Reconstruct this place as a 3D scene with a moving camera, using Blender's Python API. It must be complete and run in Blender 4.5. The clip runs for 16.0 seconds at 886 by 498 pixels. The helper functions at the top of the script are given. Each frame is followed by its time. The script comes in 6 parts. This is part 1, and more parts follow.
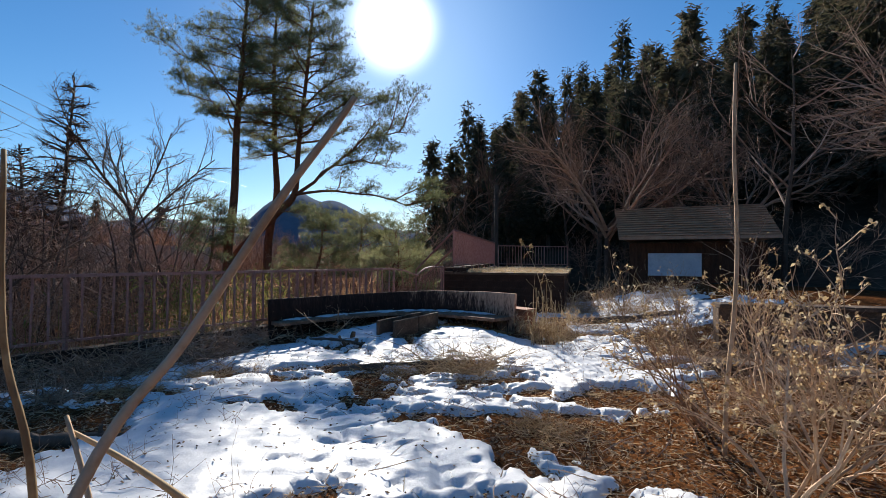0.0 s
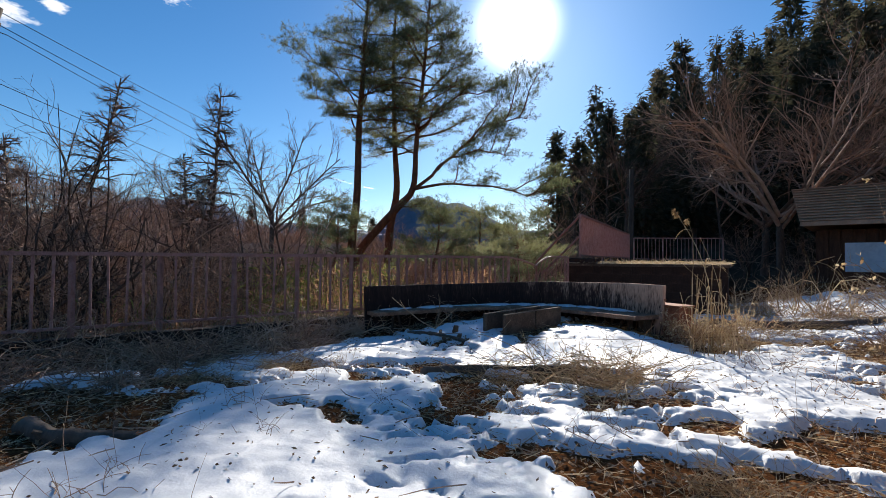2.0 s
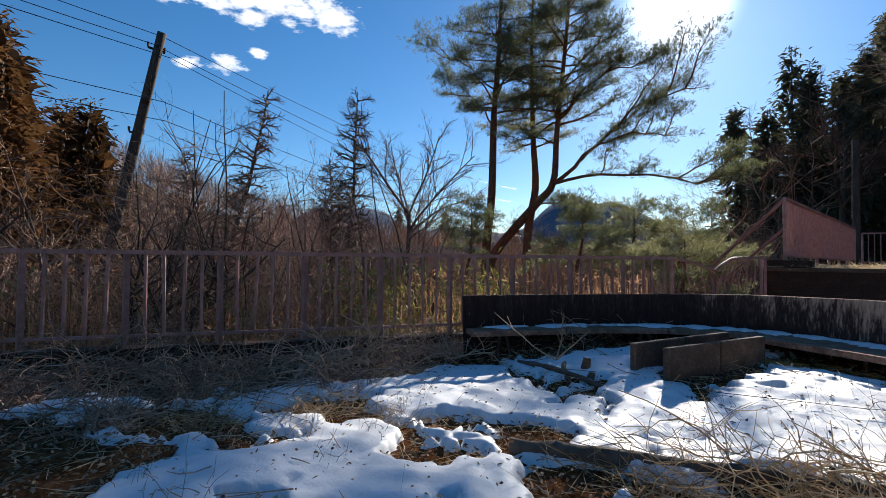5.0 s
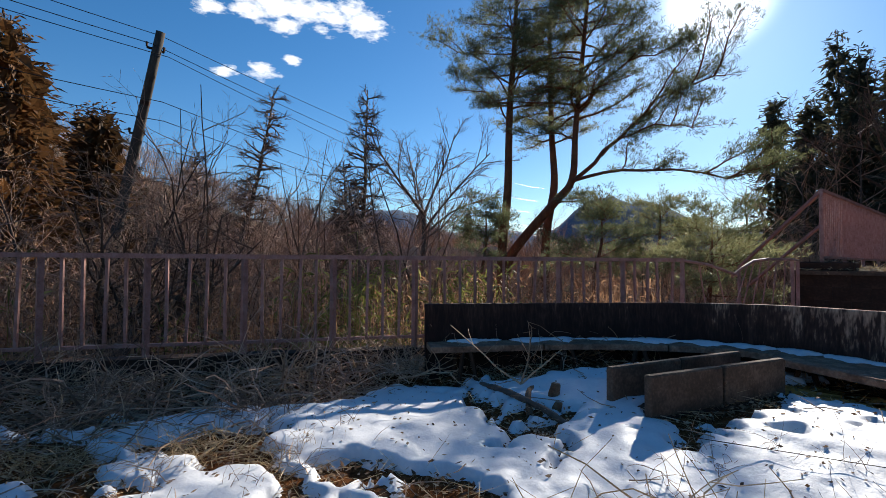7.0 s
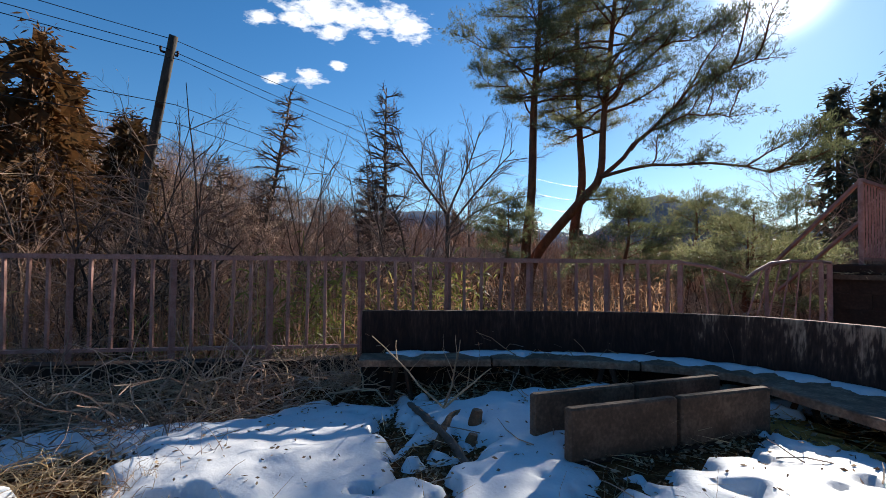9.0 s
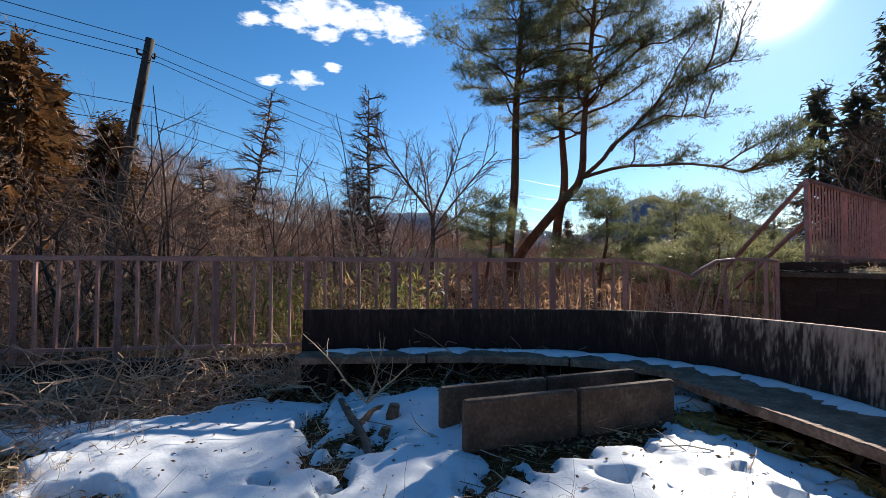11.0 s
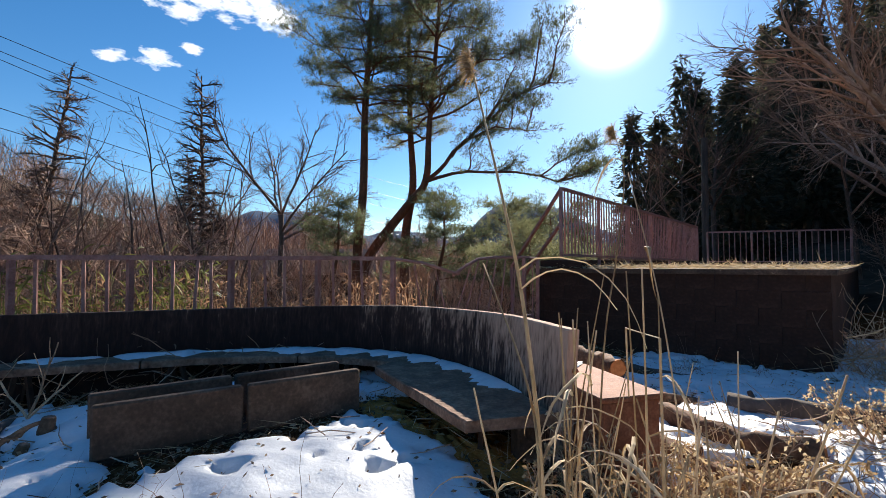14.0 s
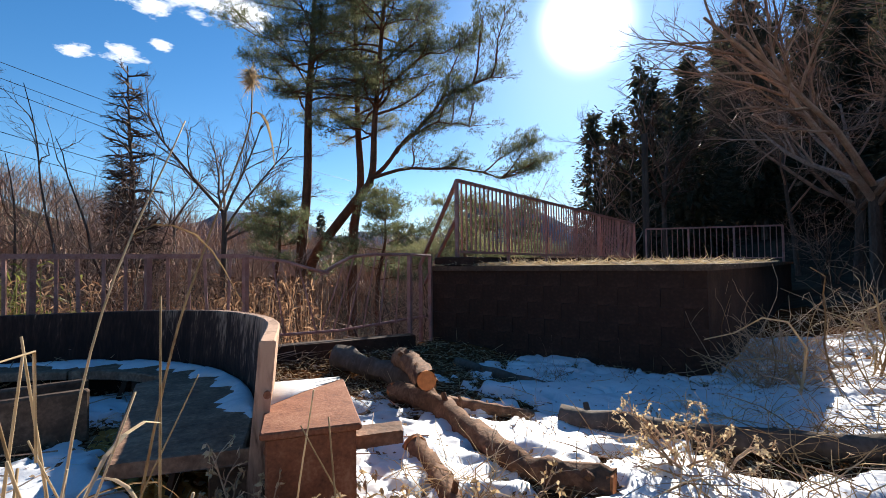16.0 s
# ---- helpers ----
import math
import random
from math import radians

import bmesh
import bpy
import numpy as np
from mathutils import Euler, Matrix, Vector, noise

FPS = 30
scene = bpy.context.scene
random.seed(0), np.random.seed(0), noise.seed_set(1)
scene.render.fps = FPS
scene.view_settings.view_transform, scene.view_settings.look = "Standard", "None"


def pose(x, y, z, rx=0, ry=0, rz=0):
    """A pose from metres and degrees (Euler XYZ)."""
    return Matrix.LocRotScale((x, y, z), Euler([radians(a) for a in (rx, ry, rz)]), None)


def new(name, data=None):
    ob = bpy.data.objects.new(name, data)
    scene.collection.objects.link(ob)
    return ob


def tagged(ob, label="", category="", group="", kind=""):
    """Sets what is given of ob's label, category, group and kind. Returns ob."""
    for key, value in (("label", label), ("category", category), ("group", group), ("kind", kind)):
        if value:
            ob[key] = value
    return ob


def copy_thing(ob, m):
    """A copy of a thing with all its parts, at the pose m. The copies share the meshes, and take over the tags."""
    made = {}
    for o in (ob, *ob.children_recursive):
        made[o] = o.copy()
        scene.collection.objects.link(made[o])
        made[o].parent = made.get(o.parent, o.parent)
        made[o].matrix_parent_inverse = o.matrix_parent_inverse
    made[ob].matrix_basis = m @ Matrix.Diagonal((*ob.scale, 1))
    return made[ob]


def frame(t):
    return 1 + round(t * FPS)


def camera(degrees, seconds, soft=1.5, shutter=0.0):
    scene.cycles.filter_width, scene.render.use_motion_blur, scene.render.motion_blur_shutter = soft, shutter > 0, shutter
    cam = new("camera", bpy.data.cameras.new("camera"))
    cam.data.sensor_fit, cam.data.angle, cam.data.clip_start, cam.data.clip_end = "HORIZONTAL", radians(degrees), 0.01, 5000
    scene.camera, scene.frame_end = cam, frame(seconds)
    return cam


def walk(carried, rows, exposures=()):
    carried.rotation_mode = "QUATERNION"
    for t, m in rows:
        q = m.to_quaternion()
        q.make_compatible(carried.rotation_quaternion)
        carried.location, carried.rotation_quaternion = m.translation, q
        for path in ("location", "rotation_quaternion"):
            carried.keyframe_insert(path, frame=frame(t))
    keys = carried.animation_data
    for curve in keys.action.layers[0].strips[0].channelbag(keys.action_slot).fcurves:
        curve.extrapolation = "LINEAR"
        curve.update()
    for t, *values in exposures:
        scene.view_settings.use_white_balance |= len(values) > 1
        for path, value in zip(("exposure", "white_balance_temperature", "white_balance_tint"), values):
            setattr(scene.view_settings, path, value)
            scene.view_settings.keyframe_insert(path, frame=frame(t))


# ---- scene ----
cam = camera(88.2, 16.0, soft=0.8)
PATH = [
    (0.0, pose(0.000, 0.000, 1.720, 91.14, -0.30, -0.00)),
    (0.5, pose(0.228, 0.331, 1.641, 91.11, -0.36, 4.08)),
    (1.0, pose(0.282, 0.731, 1.581, 91.27, -0.45, 7.04)),
    (1.5, pose(0.182, 1.197, 1.487, 91.05, -0.06, 12.32)),
    (2.0, pose(0.053, 1.587, 1.383, 91.21, -0.29, 15.45)),
    (2.5, pose(-0.124, 1.952, 1.324, 91.16, -0.28, 16.62)),
    (3.0, pose(-0.218, 2.325, 1.336, 91.34, -0.05, 20.02)),
    (3.5, pose(-0.261, 2.656, 1.310, 91.45, -0.33, 23.57)),
    (4.0, pose(-0.334, 3.018, 1.304, 91.43, -0.35, 27.97)),
    (6.5, pose(-0.023, 4.621, 1.450, 91.56, -0.59, 36.26)),
    (7.0, pose(-0.010, 4.897, 1.381, 91.58, -0.35, 37.62)),
    (7.5, pose(0.156, 5.328, 1.361, 91.54, -0.34, 41.97)),
    (8.0, pose(0.320, 5.667, 1.399, 91.54, -0.55, 42.47)),
    (10.5, pose(0.678, 6.310, 1.396, 91.77, -0.44, 43.69)),
    (11.0, pose(0.933, 6.389, 1.382, 91.79, -0.21, 42.40)),
    (11.5, pose(1.112, 6.504, 1.336, 91.73, -0.16, 34.94)),
    (12.0, pose(1.355, 6.599, 1.305, 91.98, 0.35, 28.97)),
    (12.5, pose(1.561, 6.646, 1.323, 91.99, 0.06, 28.42)),
    (13.0, pose(1.694, 6.795, 1.313, 91.93, 0.06, 28.34)),
    (13.5, pose(1.822, 7.008, 1.310, 91.95, 0.13, 28.86)),
    (14.0, pose(2.116, 7.154, 1.337, 91.98, 0.16, 27.12)),
    (14.5, pose(2.457, 7.343, 1.380, 91.78, 0.46, 26.56)),
    (15.0, pose(2.708, 7.593, 1.349, 91.72, 0.42, 26.46)),
    (15.5, pose(2.921, 8.018, 1.358, 91.98, 0.58, 26.57)),
    (16.0, pose(3.160, 8.310, 1.294, 91.98, 0.64, 24.38)),
]
walk(cam, PATH, exposures=[(0.0, 0.66), (4.0, 0.78), (8.0, 0.76), (11.0, 0.95), (16.0, 0.98)])

# ---- sun, sky ----
SUN_LEFT, SUN_UP = 6.4, 26.9            # degrees left of +y, degrees above the horizon
sun_dir = Vector((-math.sin(radians(SUN_LEFT)) * math.cos(radians(SUN_UP)),
                  math.cos(radians(SUN_LEFT)) * math.cos(radians(SUN_UP)), math.sin(radians(SUN_UP))))
sun = new("sun", bpy.data.lights.new("sun", "SUN"))
sun.data.energy, sun.data.angle, sun.data.color = 5.0, radians(0.53), (1.0, 0.94, 0.84)
sun.matrix_world = Matrix.Translation((0, 0, 60)) @ (-sun_dir).to_track_quat("-Z", "Y").to_matrix().to_4x4()

world = bpy.data.worlds.new("sky")
scene.world = world
world.use_nodes = True
wn, wl = world.node_tree.nodes, world.node_tree.links
wn.clear()


def wnode(kind, **values):
    n = wn.new(kind)
    for k, v in values.items():
        n.inputs[k].default_value = v
    return n


sky = wn.new("ShaderNodeTexSky")
sky.sky_type = "NISHITA"
sky.sun_disc = False
sky.sun_elevation, sky.sun_rotation = radians(SUN_UP), radians(-SUN_LEFT)
sky.altitude, sky.air_density, sky.dust_density, sky.ozone_density = 600, 1.0, 0.2, 3.0
tint = wnode("ShaderNodeHueSaturation", Hue=0.5, Saturation=1.28, Value=1.04)
wl.new(sky.outputs[0], tint.inputs["Color"])
# fair-weather clouds, low in the sky away from the sun
geo = wn.new("ShaderNodeTexCoord")
cloud_noise = wnode("ShaderNodeTexNoise", Scale=26.0, Detail=9.0, Roughness=0.66)
squash = wn.new("ShaderNodeMapping")
squash.inputs["Scale"].default_value = (1, 1, 2.6)
wl.new(geo.outputs["Generated"], squash.inputs[0])
wl.new(squash.outputs[0], cloud_noise.inputs["Vector"])


def cloud_patch(left, up, size):
    d = Vector((-math.sin(radians(left)) * math.cos(radians(up)), math.cos(radians(left)) * math.cos(radians(up)), math.sin(radians(up))))
    m = wn.new("ShaderNodeMapping")
    m.inputs["Scale"].default_value = (1, 1, 2.0)
    wl.new(geo.outputs["Generated"], m.inputs[0])
    dist = wn.new("ShaderNodeVectorMath")
    dist.operation = "DISTANCE"
    wl.new(m.outputs[0], dist.inputs[0])
    dist.inputs[1].default_value = (d.x, d.y, d.z * 2.0)
    out = wnode("ShaderNodeMapRange")
    out.inputs["From Min"].default_value, out.inputs["From Max"].default_value = size, 0.0
    wl.new(dist.outputs["Value"], out.inputs["Value"])
    return out.outputs[0]


cover = None
for left, up, size in ((61.0, 27.5, 0.07), (58.4, 28.2, 0.10), (55.0, 28.0, 0.095), (51.9, 27.7, 0.085), (47.9, 27.3, 0.085), (57.0, 26.2, 0.05), (59.6, 21.3, 0.05), (56.3, 22.8, 0.028),
                       (65.1, 26.5, 0.045), (63.7, 20.8, 0.04), (49.5, 28.6, 0.06)):
    c = cloud_patch(left, up, size)
    if cover is None:
        cover = c
    else:
        mx = wn.new("ShaderNodeMath")
        mx.operation = "MAXIMUM"
        wl.new(cover, mx.inputs[0])
        wl.new(c, mx.inputs[1])
        cover = mx.outputs[0]
add = wn.new("ShaderNodeMath")
add.operation = "MULTIPLY_ADD"
add.inputs[1].default_value = 1.9
wl.new(cover, add.inputs[2])
wl.new(cloud_noise.outputs[0], add.inputs[0])
edge = wnode("ShaderNodeMapRange")
edge.inputs["From Min"].default_value, edge.inputs["From Max"].default_value = 1.32, 1.75
wl.new(add.outputs[0], edge.inputs["Value"])
inside = wn.new("ShaderNodeMath")
inside.operation = "MULTIPLY"
cov2 = wn.new("ShaderNodeMath")
cov2.operation = "GREATER_THAN"
cov2.inputs[1].default_value = 0.001
wl.new(cover, cov2.inputs[0])
wl.new(edge.outputs[0], inside.inputs[0])
wl.new(cov2.outputs[0], inside.inputs[1])
mixc = wn.new("ShaderNodeMix")
mixc.data_type = "RGBA"
mixc.inputs["B"].default_value = (9.5, 9.8, 10.2, 1)
wl.new(inside.outputs[0], mixc.inputs["Factor"])
wl.new(tint.outputs[0], mixc.inputs["A"])
# sky glow round the sun, with the lens bloom's white disc drawn in
toward = wn.new("ShaderNodeVectorMath")
toward.operation = "DISTANCE"
wl.new(geo.outputs["Generated"], toward.inputs[0])
toward.inputs[1].default_value = sun_dir
halo = wn.new("ShaderNodeMapRange")
halo.interpolation_type = "SMOOTHERSTEP"
halo.inputs["From Min"].default_value, halo.inputs["From Max"].default_value = 0.115, 0.01
halo.inputs["To Max"].default_value = 16.0
wl.new(toward.outputs["Value"], halo.inputs["Value"])
glow = wn.new("ShaderNodeMapRange")
glow.interpolation_type = "SMOOTHERSTEP"
glow.inputs["From Min"].default_value, glow.inputs["From Max"].default_value = 0.42, 0.0
glow.inputs["To Max"].default_value = 1.0
wl.new(toward.outputs["Value"], glow.inputs["Value"])
near_sun = wn.new("ShaderNodeMix")
near_sun.data_type, near_sun.blend_type = "RGBA", "ADD"
near_sun.inputs["B"].default_value = (0.45, 1.05, 1.45, 1)
wl.new(glow.outputs[0], near_sun.inputs["Factor"])
wl.new(mixc.outputs["Result"], near_sun.inputs["A"])
lit = wn.new("ShaderNodeMix")
lit.data_type, lit.blend_type = "RGBA", "ADD"
lit.inputs["Factor"].default_value = 1.0
wl.new(near_sun.outputs["Result"], lit.inputs["A"])
wl.new(halo.outputs[0], lit.inputs["B"])
back = wnode("ShaderNodeBackground", Strength=0.076)
wl.new(lit.outputs["Result"], back.inputs["Color"])
wout = wn.new("ShaderNodeOutputWorld")
wl.new(back.outputs[0], wout.inputs["Surface"])

# ---- materials ----


def material(name, colours, scale=6.0, detail=6.0, rough=0.85, bump=0.3, bump_scale=None, metal=0.0, stretch=(1, 1, 1), fine=0.35,
             random=0.0, through_light=0.0, gloss=0.3, warm=True):
    """A weathered surface: a ramp of colours over two scales of noise, with relief; random: spread from piece to piece."""
    if warm:
        colours = [(r * 1.34, g * 0.93, b * 0.7) for r, g, b in colours]
    m = bpy.data.materials.new(name)
    m.use_nodes = True
    n, l = m.node_tree.nodes, m.node_tree.links
    b = n["Principled BSDF"]
    b.inputs["Metallic"].default_value = metal
    b.inputs["Specular IOR Level"].default_value = gloss
    tc = n.new("ShaderNodeTexCoord")
    mp = n.new("ShaderNodeMapping")
    mp.inputs["Scale"].default_value = stretch
    l.new(tc.outputs["Object"], mp.inputs[0])
    a = n.new("ShaderNodeTexNoise")
    a.inputs["Scale"].default_value, a.inputs["Detail"].default_value, a.inputs["Roughness"].default_value = scale, detail, 0.65
    l.new(mp.outputs[0], a.inputs["Vector"])
    c = n.new("ShaderNodeTexNoise")
    c.inputs["Scale"].default_value, c.inputs["Detail"].default_value = (bump_scale or scale * 7), 5
    l.new(mp.outputs[0], c.inputs["Vector"])
    mix = n.new("ShaderNodeMix")
    mix.inputs["Factor"].default_value = fine
    l.new(a.outputs[0], mix.inputs["A"])
    l.new(c.outputs[0], mix.inputs["B"])
    value = mix.outputs["Result"]
    if random:
        oi = n.new("ShaderNodeObjectInfo")
        gi = n.new("ShaderNodeNewGeometry")
        sub = n.new("ShaderNodeMath")
        sub.operation = "ADD"
        l.new(oi.outputs["Random"], sub.inputs[0])
        l.new(gi.outputs["Random Per Island"], sub.inputs[1])
        sc = n.new("ShaderNodeMath")
        sc.operation = "MULTIPLY_ADD"
        sc.inputs[1].default_value, sc.inputs[2].default_value = random, -random
        l.new(sub.outputs[0], sc.inputs[0])
        ad = n.new("ShaderNodeMath")
        ad.operation = "ADD"
        l.new(value, ad.inputs[0])
        l.new(sc.outputs[0], ad.inputs[1])
        value = ad.outputs[0]
    ramp = n.new("ShaderNodeValToRGB")
    el = ramp.color_ramp.elements
    k = len(colours)
    while len(el) < k:
        el.new(0.5)
    for i, col in enumerate(colours):
        el[i].position = 0.3 + 0.4 * i / max(1, k - 1)
        el[i].color = (*col, 1)
    l.new(value, ramp.inputs[0])
    l.new(ramp.outputs[0], b.inputs["Base Color"])
    rr = n.new("ShaderNodeMapRange")
    rr.inputs["To Min"].default_value, rr.inputs["To Max"].default_value = max(0.05, rough - 0.12), min(1, rough + 0.1)
    l.new(c.outputs[0], rr.inputs["Value"])
    l.new(rr.outputs[0], b.inputs["Roughness"])
    if bump:
        bp = n.new("ShaderNodeBump")
        bp.inputs["Strength"].default_value, bp.inputs["Distance"].default_value = bump, 0.02
        l.new(mix.outputs["Result"], bp.inputs["Height"])
        l.new(bp.outputs[0], b.inputs["Normal"])
    if through_light:
        tr = n.new("ShaderNodeBsdfTranslucent")
        l.new(ramp.outputs[0], tr.inputs["Color"])
        ms = n.new("ShaderNodeMixShader")
        ms.inputs[0].default_value = through_light
        out = n["Material Output"]
        l.new(b.outputs[0], ms.inputs[1])
        l.new(tr.outputs[0], ms.inputs[2])
        l.new(ms.outputs[0], out.inputs["Surface"])
    return m


SNOW = material("snow", [(0.60, 0.61, 0.63), (0.69, 0.69, 0.70), (0.76, 0.755, 0.75)], 3, 6, 0.55, 0.35, 45, gloss=0.4, warm=False)
SOIL = material("soil_and_litter", [(0.014, 0.009, 0.006), (0.05, 0.03, 0.017), (0.12, 0.072, 0.038), (0.2, 0.13, 0.07)], 9, 10, 0.95, 1.0, 60, gloss=0.0)
WOODLAND = material("far_woodland_floor", [(0.035, 0.028, 0.018), (0.10, 0.07, 0.045), (0.16, 0.12, 0.07)], 0.6, 10, 0.95, 0.6, 6, gloss=0.0)
LEAF = material("dead_leaf", [(0.10, 0.058, 0.034), (0.21, 0.13, 0.078), (0.35, 0.235, 0.145), (0.52, 0.39, 0.26)], 3, 3, 0.8, 0.2, random=0.5, through_light=0.25, warm=False)
STRAW = material("dry_straw", [(0.30, 0.185, 0.088), (0.52, 0.37, 0.195), (0.70, 0.54, 0.34)], 4, 4, 0.75, 0.2, random=0.4, through_light=0.3, warm=False)
TWIG = material("grey_brown_twig", [(0.18, 0.105, 0.07), (0.36, 0.225, 0.15), (0.54, 0.375, 0.265)], 5, 5, 0.85, 0.4, random=0.3, warm=False)
PALE_TWIG = material("pale_twig", [(0.26, 0.155, 0.092), (0.46, 0.30, 0.18), (0.62, 0.44, 0.29)], 5, 5, 0.85, 0.4, random=0.3, warm=False)
BARK = material("tree_bark", [(0.05, 0.036, 0.028), (0.11, 0.08, 0.06), (0.19, 0.14, 0.11)], 5, 8, 0.92, 1.0, 26, stretch=(1, 1, 0.35), warm=False)
PINE_BARK = material("pine_bark", [(0.05, 0.028, 0.02), (0.12, 0.065, 0.042), (0.2, 0.115, 0.075)], 5, 8, 0.92, 1.0, 22, stretch=(1, 1, 0.4))
NEEDLE = material("pine_needle", [(0.09, 0.10, 0.05), (0.17, 0.18, 0.085), (0.29, 0.275, 0.135)], 2, 4, 0.5, 0.0, random=0.3, through_light=0.55, warm=False)
CEDAR = material("cedar_foliage", [(0.045, 0.044, 0.028), (0.075, 0.072, 0.042), (0.125, 0.10, 0.065)], 1, 4, 0.8, 0.0, random=0.3, through_light=0.35, warm=False)
CEDAR_BROWN = material("winter_cedar_foliage", [(0.035, 0.028, 0.016), (0.075, 0.056, 0.028), (0.15, 0.10, 0.05)], 1, 4, 0.8, 0.0, random=0.35, through_light=0.3)
BAMBOO_LEAF = material("bamboo_grass_leaf", [(0.15, 0.15, 0.035), (0.30, 0.29, 0.075), (0.46, 0.42, 0.14)], 2, 3, 0.6, 0.0, random=0.4, through_light=0.45, warm=False)
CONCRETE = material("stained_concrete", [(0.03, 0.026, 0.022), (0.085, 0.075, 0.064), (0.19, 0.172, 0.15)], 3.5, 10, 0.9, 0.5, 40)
RED_PAINT = material("faded_red_brown_paint", [(0.19, 0.085, 0.066), (0.36, 0.18, 0.145), (0.47, 0.28, 0.24)], 8, 8, 0.6, 0.25, 60, warm=False)
RUST = material("rusted_steel", [(0.11, 0.035, 0.018), (0.28, 0.105, 0.052), (0.44, 0.22, 0.13)], 5, 10, 0.8, 0.4, 70, metal=0.1, warm=False)
SEAT_WOOD = material("weathered_bench_slab", [(0.06, 0.045, 0.036), (0.17, 0.135, 0.11), (0.36, 0.30, 0.25)], 7, 10, 0.85, 0.8, 40)
DARK_STEEL = material("dark_rusty_steel", [(0.02, 0.016, 0.013), (0.05, 0.036, 0.028), (0.09, 0.055, 0.04)], 9, 6, 0.7, 0.3, metal=0.4)
LOG_WOOD = material("fallen_log_bark", [(0.045, 0.03, 0.021), (0.14, 0.10, 0.07), (0.31, 0.245, 0.185)], 8, 10, 0.9, 1.0, 38, stretch=(1, 1, 1))
CUT_WOOD = material("cut_wood_end", [(0.22, 0.10, 0.04), (0.42, 0.22, 0.09), (0.55, 0.33, 0.16)], 9, 6, 0.8, 0.5, 30)
MOSS = material("yellow_moss", [(0.13, 0.085, 0.035), (0.30, 0.2, 0.075), (0.46, 0.33, 0.13)], 9, 9, 0.95, 0.8, 70, gloss=0.0)
ROOF = material("weathered_roof_sheet", [(0.18, 0.15, 0.125), (0.34, 0.29, 0.24), (0.48, 0.42, 0.36)], 2, 8, 0.8, 0.3, 30)
HUT_WALL = material("dark_timber_wall", [(0.025, 0.016, 0.012), (0.06, 0.038, 0.028), (0.10, 0.065, 0.045)], 3, 8, 0.9, 0.4, stretch=(4, 4, 0.6))
SHEET = material("pale_blue_sheet", [(0.42, 0.48, 0.55), (0.58, 0.63, 0.68), (0.7, 0.73, 0.76)], 2, 6, 0.6, 0.2, warm=False)
POLE = material("utility_pole_wood", [(0.03, 0.024, 0.02), (0.07, 0.056, 0.046), (0.13, 0.108, 0.09)], 4, 8, 0.9, 0.5, 30, stretch=(1, 1, 0.2), warm=False)
WIRE = material("black_cable", [(0.01, 0.01, 0.011), (0.02, 0.02, 0.022)], 4, 2, 0.5, 0, warm=False)
# one near-black tone shared by terrace wall, kerb and trough base
TERRACE = material("dark_masonry", [(0.016, 0.011, 0.009), (0.036, 0.025, 0.02), (0.075, 0.055, 0.045)], 2.2, 10, 0.95, 0.6, 25)
# distance haze is put into this base colour as a pale blue-grey
MOUNTAIN = material("haze_tinted_mountain", [(0.08, 0.10, 0.14), (0.11, 0.135, 0.18), (0.145, 0.165, 0.21)], 0.03, 9, 1.0, 0.0, warm=False, gloss=0.0)
BROWN_HILL = material("brown_wooded_hill", [(0.035, 0.027, 0.02), (0.07, 0.054, 0.038), (0.115, 0.09, 0.065)], 0.35, 10, 0.95, 0.8, 3, gloss=0.0, warm=False)
SEED = material("dry_seed_head", [(0.32, 0.2, 0.095), (0.55, 0.385, 0.2), (0.70, 0.55, 0.34)], 5, 4, 0.8, 0.0, random=0.4, through_light=0.4, warm=False)

STEM = material("dark_shrub_bark", [(0.06, 0.034, 0.022), (0.14, 0.083, 0.056), (0.26, 0.165, 0.115)], 5, 6, 0.85, 0.5, random=0.3, warm=False)
FINE_TWIG = material("red_brown_twig", [(0.22, 0.12, 0.08), (0.38, 0.225, 0.15), (0.55, 0.36, 0.245)], 5, 5, 0.8, 0.2, random=0.35, warm=False)
DEAD_GRASS = material("dead_bank_grass", [(0.19, 0.092, 0.052), (0.33, 0.175, 0.098), (0.46, 0.27, 0.155)], 3, 3, 0.8, 0.0, random=0.45, through_light=0.6, warm=False)

# stained wall: dark algae with pale vertical runs, paler towards the open end
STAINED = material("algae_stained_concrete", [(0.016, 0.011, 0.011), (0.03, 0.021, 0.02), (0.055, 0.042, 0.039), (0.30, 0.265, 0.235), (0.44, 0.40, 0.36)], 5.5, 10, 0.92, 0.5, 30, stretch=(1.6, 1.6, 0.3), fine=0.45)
# a ramp along x shifts the tone paler towards the wall's open end
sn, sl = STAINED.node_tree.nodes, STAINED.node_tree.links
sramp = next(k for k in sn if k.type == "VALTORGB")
tone_at = sn.new("ShaderNodeSeparateXYZ")
sl.new(next(k for k in sn if k.type == "TEX_COORD").outputs["Object"], tone_at.inputs[0])
end_tone = sn.new("ShaderNodeMapRange")
end_tone.inputs["From Min"].default_value, end_tone.inputs["From Max"].default_value = -0.9, 1.55
end_tone.inputs["To Min"].default_value, end_tone.inputs["To Max"].default_value = -0.12, 0.17
sl.new(tone_at.outputs["X"], end_tone.inputs["Value"])
tone_sum = sn.new("ShaderNodeMath")
sl.new(sramp.inputs[0].links[0].from_socket, tone_sum.inputs[0])
# a second ramp along z, darker from the top down to seat height
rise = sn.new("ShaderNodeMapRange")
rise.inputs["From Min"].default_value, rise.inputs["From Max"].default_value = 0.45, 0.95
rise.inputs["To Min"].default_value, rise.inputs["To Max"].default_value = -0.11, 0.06
